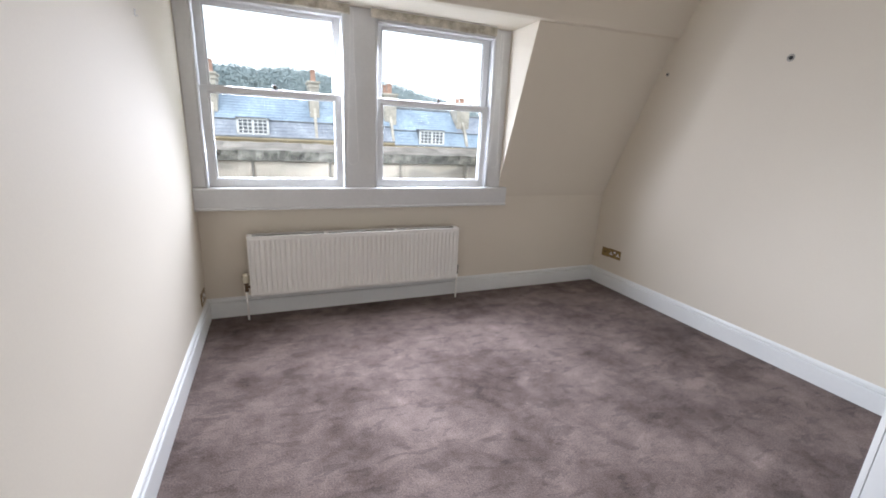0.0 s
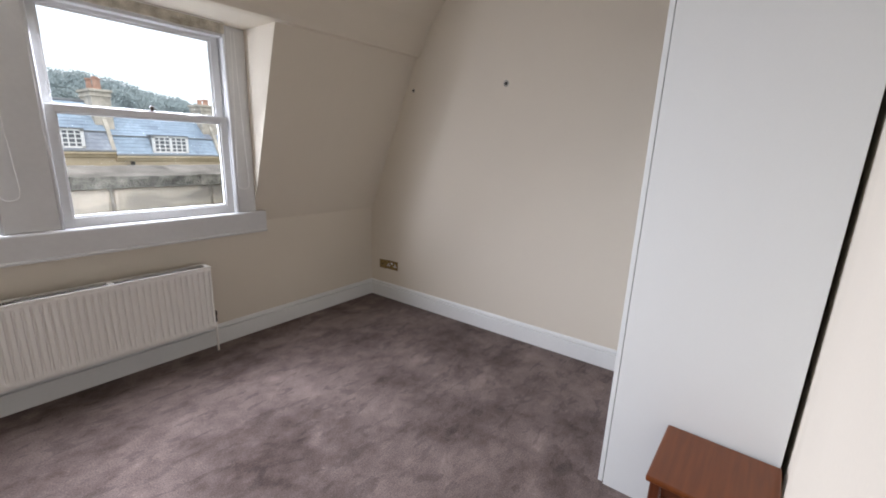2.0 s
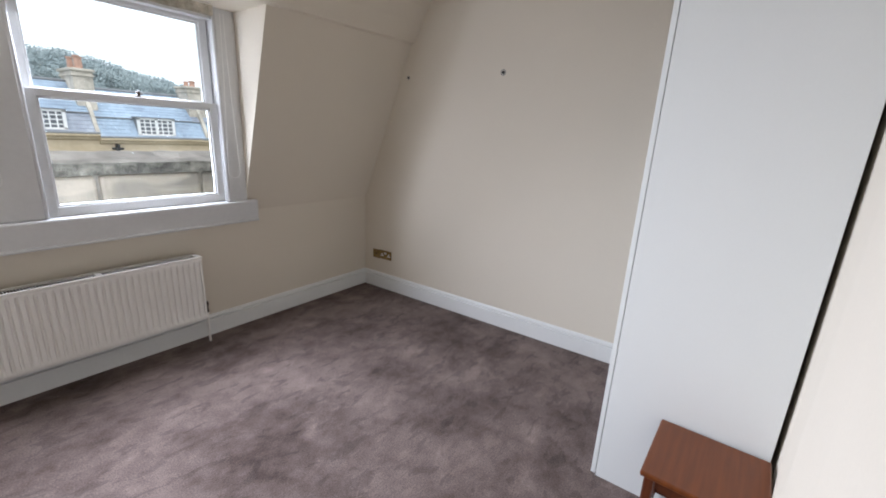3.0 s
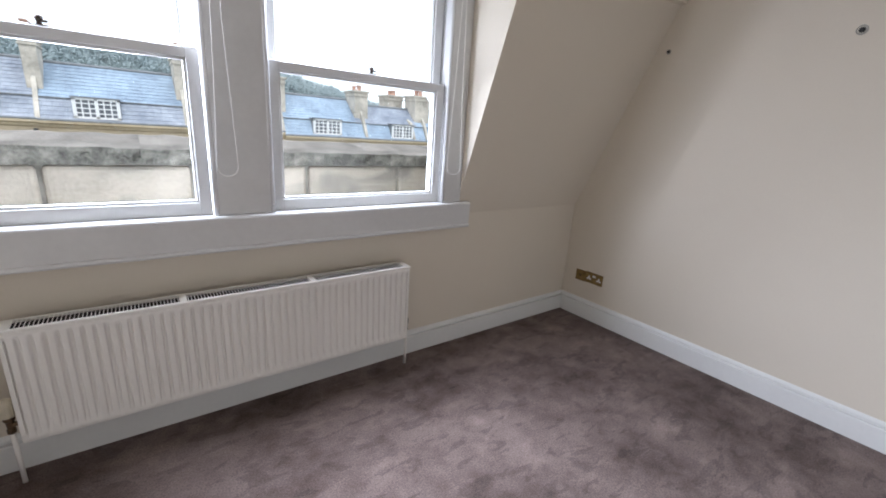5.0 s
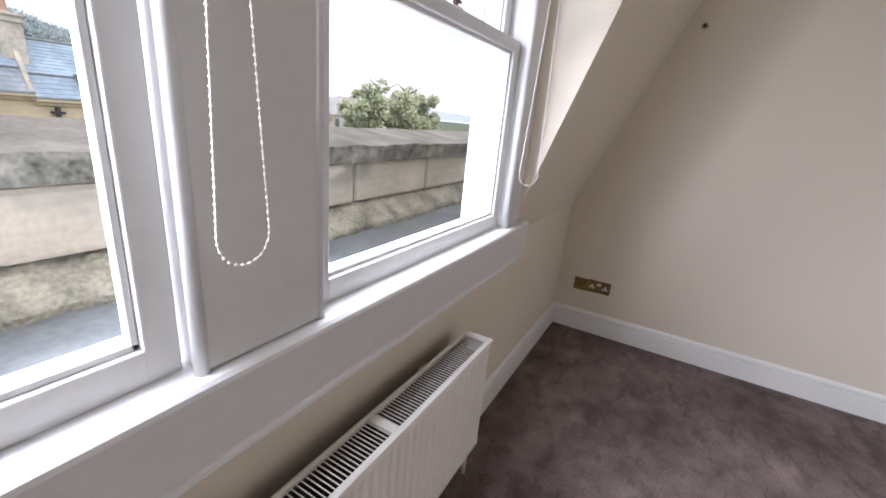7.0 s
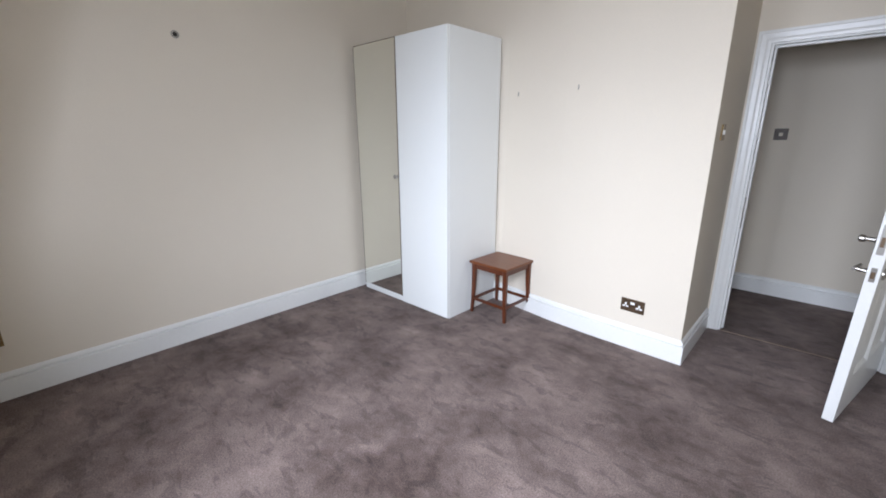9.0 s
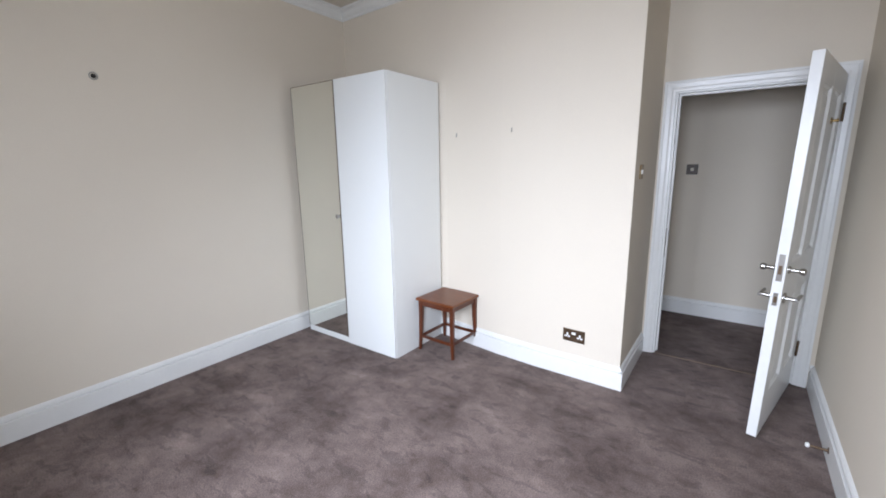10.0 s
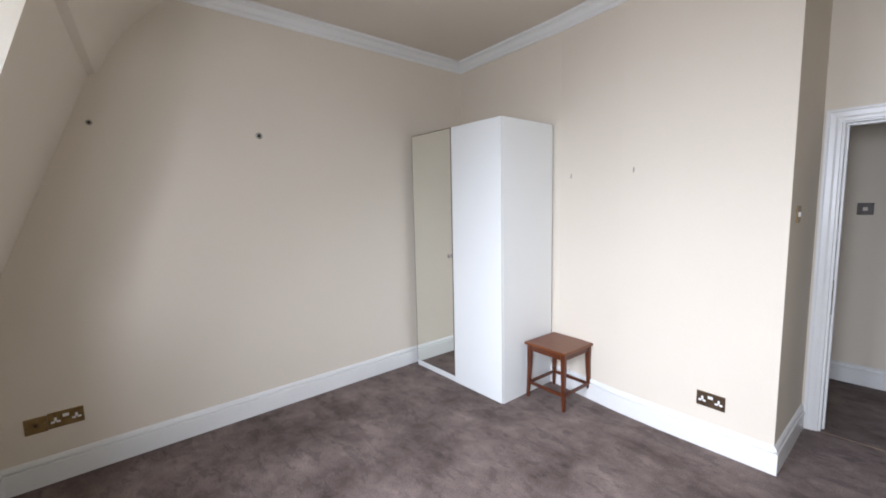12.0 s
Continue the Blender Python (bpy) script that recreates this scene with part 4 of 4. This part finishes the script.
def dormer(cx, w, z0, z1, y, panes, group_parent, blind_side=None):
    """A low dormer with white casements of small panes."""
    parts = []
    bm = bmesh.new()
    add_box(bm, (cx - w / 2 - 0.06, y + 0.05, z0), (cx + w / 2 + 0.06, y + 1.3, z1 + 0.02), 0.0)
    add_box(bm, (cx - w / 2 - 0.10, y - 0.06, z1 + 0.02), (cx + w / 2 + 0.10, y + 1.3, z1 + 0.07), 0.0)
    parts.append(obj("dormer_body", bm, M_LEAD))
    bm = bmesh.new()
    n = panes
    cw = w / n
    add_box(bm, (cx - w / 2 - 0.06, y - 0.03, z0 - 0.03), (cx + w / 2 + 0.06, y + 0.05, z0 + 0.05))
    add_box(bm, (cx - w / 2 - 0.06, y - 0.03, z1 - 0.06), (cx + w / 2 + 0.06, y + 0.05, z1 + 0.02))
    for i in range(n + 1):
        x = cx - w / 2 + cw * i
        add_box(bm, (x - 0.06, y - 0.03, z0), (x + 0.06, y + 0.05, z1))
    for i in range(n):
        a = cx - w / 2 + cw * i
        for j in (1, 2):
            x = a + cw * j / 3
            add_box(bm, (x - 0.024, y - 0.01, z0), (x + 0.024, y + 0.05, z1))
        for j in (1, 2, 3):
            z = z0 + (z1 - z0) * j / 4
            add_box(bm, (a, y - 0.008, z - 0.022), (a + cw, y + 0.05, z + 0.022))
    parts.append(obj("casement", bm, M_FARWHITE))
    for i in range(n):
        a = cx - w / 2 + cw * i
        parts.append(box("pane", (a, y + 0.02, z0), (a + cw, y + 0.04, z1), M_FAROPEN if i == blind_side else M_FARGLASS))
    return parts


def house(x0, x1, ridge, gut, dormers, tone, second, label):
    """One house of the terrace: stone front, gutter, two-pitch slate roof, dormers."""
    e = thing("terrace_house", ((x0 + x1) / 2, YF, -12), label, "house", "terrace across the street")
    parts = []
    bm = bmesh.new()
    add_box(bm, (x0, YF, -12.0), (x1, YF + 9, gut - 0.10))
    parts.append(obj("wall", bm, M_FACADE))
    bm = bmesh.new()
    prof = [(YF + 0.02, gut - 0.32), (YF - 0.10, gut - 0.26), (YF - 0.14, gut - 0.16), (YF - 0.26, gut - 0.12), (YF - 0.28, gut - 0.02), (YF + 0.2, gut)]
    add_loft(bm, [[(x0, y, z) for y, z in prof], [(x1, y, z) for y, z in prof]])
    parts.append(obj("cornice", bm, M_FACADE))
    bm = bmesh.new()
    add_tube(bm, (x0, YF - 0.24, gut + 0.01), (x1, YF - 0.24, gut + 0.01), 0.055, n=8)
    parts.append(obj("gutter", bm, M_LEAD))
    brk = gut + 0.86
    y1, y2 = YF + 0.10, YF + 0.62
    y3 = y2 + (ridge - brk) * 1.15
    bm = bmesh.new()
    prof = [(YF + 0.1, gut - 0.1), (y1, gut), (y2, brk), (y3, ridge), (y3 + 4, ridge - 3.0), (y3 + 4, gut - 0.1)]
    add_loft(bm, [[(x0, y, z) for y, z in prof], [(x1, y, z) for y, z in prof]])
    parts.append(obj("roof", bm, M_LEAD))
    parts.append(slates("slate", x0, x1, (y1 - 0.02, gut), (y2, brk), 5, second, None))
    parts.append(slates("slate", x0, x1, (y2 - 0.05, brk - 0.01), (y3, ridge), 10, tone, None))
    bm = bmesh.new()
    add_tube(bm, (x0, y3, ridge + 0.02), (x1, y3, ridge + 0.02), 0.07, n=8)
    add_box(bm, (x0, y2 - 0.08, brk - 0.02), (x1, y2 - 0.02, brk + 0.03))
    parts.append(obj("ridge", bm, M_LEAD))
    for cx, w, n, bs in dormers:
        parts += dormer(cx, w, gut + 0.14, gut + 0.90, YF + 0.12, n, None, bs)
    put_under(e, parts)
    return e


def chimney(cx, w, top, foot, pots, pot_h, label, depth=1.5, dy=1.2, col=None):
    """A stone stack with a raised party-wall strip, cornice bands and clay pots."""
    e = thing("chimney_stack", (cx, YF + dy, foot), label, "chimney", "chimneys across the street")
    bm = bmesh.new()
    add_box(bm, (cx - w / 2, YF + dy - 0.3, foot), (cx + w / 2, YF + dy + depth, top - 0.30), 0.01)
    add_box(bm, (cx - w / 2 - 0.05, YF + dy - 0.35, top - 0.32), (cx + w / 2 + 0.05, YF + dy + depth + 0.05, top - 0.24), 0.01)
    add_box(bm, (cx - w / 2 - 0.02, YF + dy - 0.32, top - 0.25), (cx + w / 2 + 0.02, YF + dy + depth, top - 0.10), 0.01)
    add_box(bm, (cx - w / 2 - 0.09, YF + dy - 0.39, top - 0.11), (cx + w / 2 + 0.09, YF + dy + depth + 0.08, top), 0.015)
    # the sloped party wall under it
    prof = [(YF + 0.0, 0.70), (YF + 0.55, 1.72), (YF + dy - 0.1, foot + 0.9), (YF + dy + 0.4, foot + 1.0), (YF + dy + 0.4, 0.7)]
    st = obj("stack", bm, M_CHIM)
    bm = bmesh.new()
    add_loft(bm, [[(cx - 0.075, y, z) for y, z in prof], [(cx + 0.075, y, z) for y, z in prof]])
    pw = obj("party_wall", bm, M_CHIM)
    pt = []
    for i in range(pots):
        bm = bmesh.new()
        y = YF + dy - 0.1 + i * (depth / max(1, pots))
        x = cx + (0.12 if i % 2 else -0.08) * (w > 0.7)
        add_lathe(bm, (x, y, top - 0.01), (0, 0, 1), [(0, 0.15), (0.05, 0.15), (0.07, 0.12), (pot_h - 0.08, 0.105), (pot_h - 0.06, 0.14), (pot_h, 0.14)], 12)
        pt.append(obj("chimney_pot", bm, M_POT if cx < 17 else M_CHIM))
    put_under(e, [st, pw, *pt])


house(-14.0, -7.5, 3.10, 0.80, [(-10.5, 1.45, 2, None)], M_SLATE2, M_SLATE2, "stone terrace house with purple slate mansard roof")
house(-7.5, -2.6, 3.12, 0.80, [(-4.55, 1.5, 2, 0)], M_SLATE2, M_SLATE2, "stone terrace house with weathered slate mansard roof")
house(-2.6, 2.4, 3.06, 0.78, [(-0.76, 1.42, 2, None)], M_SLATE, M_SLATE2, "stone terrace house with blue slate mansard roof")
house(2.4, 6.7, 2.98, 0.78, [(4.55, 2.2, 3, 0)], M_SLATE, M_SLATE2, "stone terrace house with a wide white dormer")
house(6.7, 11.0, 2.76, 0.62, [(9.1, 1.5, 2, None)], M_SLATE, M_SLATE, "stone terrace house with smooth blue slate roof")
house(11.0, 15.2, 2.52, 0.60, [(13.9, 1.4, 2, None)], M_SLATE2, M_SLATE, "stone terrace house with a lower slate roof")
house(15.2, 22.0, 2.60, 0.60, [(17.0, 1.3, 2, 1)], M_SLATE, M_SLATE, "stone end terrace house with blue slate roof")
CH = "pale stone chimney stack with clay pots"
chimney(-2.62, 0.48, 3.85, 1.9, 2, 0.62, CH, depth=1.1)
chimney(2.40, 0.50, 3.82, 1.9, 2, 0.60, CH, depth=1.1)
chimney(6.72, 0.72, 3.52, 1.6, 3, 0.55, CH)
chimney(11.45, 0.85, 3.30, 1.5, 3, 0.30, CH, depth=1.0)
chimney(14.75, 1.10, 3.40, 1.6, 4, 0.32, CH, depth=1.0, dy=3.0)
chimney(15.75, 1.10, 3.40, 1.4, 4, 0.36, CH, depth=1.0)
chimney(-7.5, 0.6, 3.9, 1.9, 3, 0.6, CH)
chimney(21.9, 0.8, 2.55, 1.5, 4, 0.45, CH)

# cross-shaped wall ties on the front of the terrace
for x, z in ((-2.70, 0.23), (7.30, 0.12)):
    bm = bmesh.new()
    add_box(bm, (x - 0.19, YF - 0.30, z - 0.05), (x + 0.19, YF - 0.0, z + 0.05), 0.01)
    add_box(bm, (x - 0.05, YF - 0.305, z - 0.21), (x + 0.05, YF - 0.0, z + 0.21), 0.01)
    tagged(obj("wall_tie", bm, M_BLACK), "black iron cross-shaped wall tie on the stone front", "wall tie", "wall ties")

# pedimented house end
e = thing("pediment", (18.42, 23.2, -12), "honey stone pediment of a street front", "pediment")
bm = bmesh.new()
add_loft(bm, [[(16.0, y, 0.72), (18.42, y, 1.84), (21.0, y, 0.70), (21.0, y, -12), (16.0, y, -12)] for y in (23.35, 23.9)])
a = obj("gable", bm, M_FACADE)
bm = bmesh.new()
for p, q in (((15.7, 0.62), (18.42, 1.88)), ((21.25, 0.60), (18.42, 1.88))):
    d = Vector((q[0] - p[0], 0, q[1] - p[1])).normalized()
    nrm = Vector((-d.z, 0, d.x)) * (1 if d.x > 0 else -1)
    add_loft(bm, [[Vector((c[0], y, c[1])) + nrm * s for y, s in ((23.2, -0.03), (23.15, 0.08), (23.9, 0.10), (23.9, -0.03))] for c in (p, q)])
b = obj("raking_cornice", bm, M_CHIM)
put_under(e, [a, b])

# street and land
structure(box("ground", (-900, -900, -12.3), (900, 1800, -12.0), M_GRASS), "distant ground beyond the town", "ground")
structure(box("road", (-60, 8, -12.0), (90, YF - 2.5, -11.98), M_ASPHALT), "grey asphalt street far below", "road")


# ---------------------------------------------------------------- trees
def leaf_clump(bm, c, r, n, size, rnd):
    for _ in range(n):
        d = Vector((rnd.gauss(0, 1), rnd.gauss(0, 1), rnd.gauss(0, 1))).normalized() * r * rnd.uniform(0.55, 1.05)
        p = c + d
        u = Vector((rnd.gauss(0, 1), rnd.gauss(0, 1), rnd.gauss(0, 1))).normalized()
        v = u.orthogonal().normalized() * size * rnd.uniform(0.6, 1.2)
        u = u * size * rnd.uniform(0.6, 1.2)
        bm.faces.new([bm.verts.new(p + a) for a in (u, v, -u, -v)])


def tree(x, y, foot, h, spread, seed, label):
    rnd = random.Random(seed)
    e = thing("tree", (x, y, foot), label, "tree", "street trees")
    bm = bmesh.new()
    top = foot + h
    add_lathe(bm, (x, y, foot), (0, 0, 1), [(0, 0.55), (h * 0.3, 0.4), (h * 0.6, 0.22), (h * 0.76, 0.06)], 10)
    ends = []
    for i in range(12):
        a = 2.4 * i
        f = 0.45 + 0.045 * i
        p = Vector((x, y, foot + h * f))
        q = p + Vector((math.cos(a), math.sin(a), 0.55)) * spread * rnd.uniform(0.35, 0.5)
        add_tube(bm, p, q, 0.16, 0.04, 7)
        ends.append(q)
    tr = obj("trunk", bm, M_BARK)
    bm = bmesh.new()
    c0 = Vector((x, y, top - spread * 0.8))
    for i in range(85):
        d = Vector((rnd.gauss(0, 1), rnd.gauss(0, 1), rnd.gauss(0, 1) * 0.8)).normalized()
        c = c0 + Vector((d.x * spread, d.y * spread, d.z * spread * 0.75)) * rnd.uniform(0.35, 1.0)
        leaf_clump(bm, c, spread * rnd.uniform(0.12, 0.24), 230, 0.20, rnd)
    fo = obj("foliage", bm, M_LEAF)
    tagged(fo, kind="stuff")
    put_under(e, [tr, fo])


tree(46.5, 40.0, -12, 17.0, 5.4, 3, "broad tree turning from green to autumn brown")
tree(54.0, 41.0, -12, 17.3, 5.6, 5, "broad leafy street tree turning brown")

# wooded hill behind the terrace
bm = bmesh.new()
rnd = random.Random(11)
rows = []
NX, NY = 90, 14
hill_top = lambda x: (32.5 if x < 30 else 32.5 * math.exp(-((x - 30) / 130) ** 2)) + 2.0 * noise.noise((x * 0.03, 0.3, 0))
for j in range(NY + 1):
    f = j / NY
    rows.append([bm.verts.new((-260 + 520 * i / NX, 200 + 90 * f, -12 + (hill_top(-260 + 520 * i / NX) + 12 - 4) * math.sin(f * math.pi / 2))) for i in range(NX + 1)])
for a, b in zip(rows, rows[1:]):
    for i in range(NX):
        bm.faces.new((a[i], a[i + 1], b[i + 1], b[i]))
structure(obj("hill", bm, M_HILL, smooth=True), "wooded hillside rising behind the town, distance haze painted into its colour", "hill")
bm = bmesh.new()
for i in range(1300):
    x = rnd.uniform(-130, 180)
    f = rnd.uniform(0.45, 1.0)
    y = 200 + 90 * f
    z = -12 + (hill_top(x) + 12 - 4) * math.sin(f * math.pi / 2)
    r = rnd.uniform(2.6, 5.6)
    leaf_clump(bm, Vector((x, y, z + r * 0.4)), r, 190, 0.45, rnd)
tagged(obj("hill_woods", bm, M_HILL), "dense trees covering the hillside, distance haze painted into their colour", "woods", kind="stuff")

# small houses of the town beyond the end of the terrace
# wall and roof colours are paled to paint in the haze of distance
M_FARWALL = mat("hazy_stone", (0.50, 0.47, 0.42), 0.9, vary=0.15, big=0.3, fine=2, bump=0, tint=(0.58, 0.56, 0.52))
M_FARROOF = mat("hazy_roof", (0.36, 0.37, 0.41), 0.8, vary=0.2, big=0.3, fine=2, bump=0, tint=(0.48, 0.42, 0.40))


def town_house(x, y, w, eaves, turn):
    """A far gabled house: walls, pitched roof, windows and a stack."""
    e = thing("town_house", (x, y, -12), "small stone house with a pitched roof, paled by painted haze", "house", "houses beyond the terrace")
    m = Matrix.Translation((x, y, 0)) @ Matrix.Rotation(turn, 4, "Z")
    top = eaves + w * 0.38
    bm = bmesh.new()
    add_loft(bm, [[(xx, -w / 2, -12), (xx, w / 2, -12), (xx, w / 2, eaves), (xx, 0, top), (xx, -w / 2, eaves)] for xx in (-w * 0.7, w * 0.7)])
    wall = obj("wall", bm, M_FARWALL, m=m)
    bm = bmesh.new()
    for sg in (-1, 1):
        add_loft(bm, [[(xx, sg * (w / 2 + 0.3), eaves - 0.2), (xx, 0, top + 0.03), (xx, 0, top + 0.22), (xx, sg * (w / 2 + 0.3), eaves)] for xx in (-w * 0.72, w * 0.72)])
    roof = obj("roof", bm, M_FARROOF, m=m)
    bm = bmesh.new()
    add_box(bm, (w * 0.5, -0.35, eaves), (w * 0.5 + 0.8, 0.35, top + 1.0), 0.05)
    add_box(bm, (w * 0.5 - 0.08, -0.43, top + 0.85), (w * 0.5 + 0.88, 0.43, top + 1.05), 0.03)
    stack = obj("chimney", bm, M_FARWALL, m=m)
    panes = [box("window", (xx - 0.5, -w / 2 - 0.05, eaves - 2.4), (xx + 0.5, -w / 2 + 0.05, eaves - 0.8), M_FARGLASS, m=m) for xx in (-w * 0.4, 0, w * 0.4)]
    put_under(e, [wall, roof, stack, *panes])


town = random.Random(21)
for i in range(16):
    d = 62 + 7.0 * i
    town_house(0.99 * d + 2.0 * (i % 3) + town.uniform(0.0, 1.5), d, town.uniform(5.0, 7.0), -2.0 + 0.028 * d + town.uniform(-0.5, 0.5), town.uniform(-0.5, 0.3))

# ridge on the horizon, past the end of the terrace, its colour paled for haze
bm = bmesh.new()
rows = []
for j in range(7):
    f = j / 6
    rows.append([bm.verts.new((150 + 16 * i, 620 + 160 * f, -12 + (26 + 9 * noise.noise((i * 0.13, 4.2, 0)) + 5 * noise.noise((i * 0.4, 1.2, 0))) * math.sin(f * math.pi / 2))) for i in range(90)])
for a, b in zip(rows, rows[1:]):
    for i in range(89):
        bm.faces.new((a[i], a[i + 1], b[i + 1], b[i]))
structure(obj("far_ridge", bm, mat("hazy_hillside", (0.42, 0.47, 0.49), 0.95, vary=0.12, big=0.02, fine=0.2, bump=0), smooth=True), "pale hills on the horizon, distance haze painted into their colour", "hill")
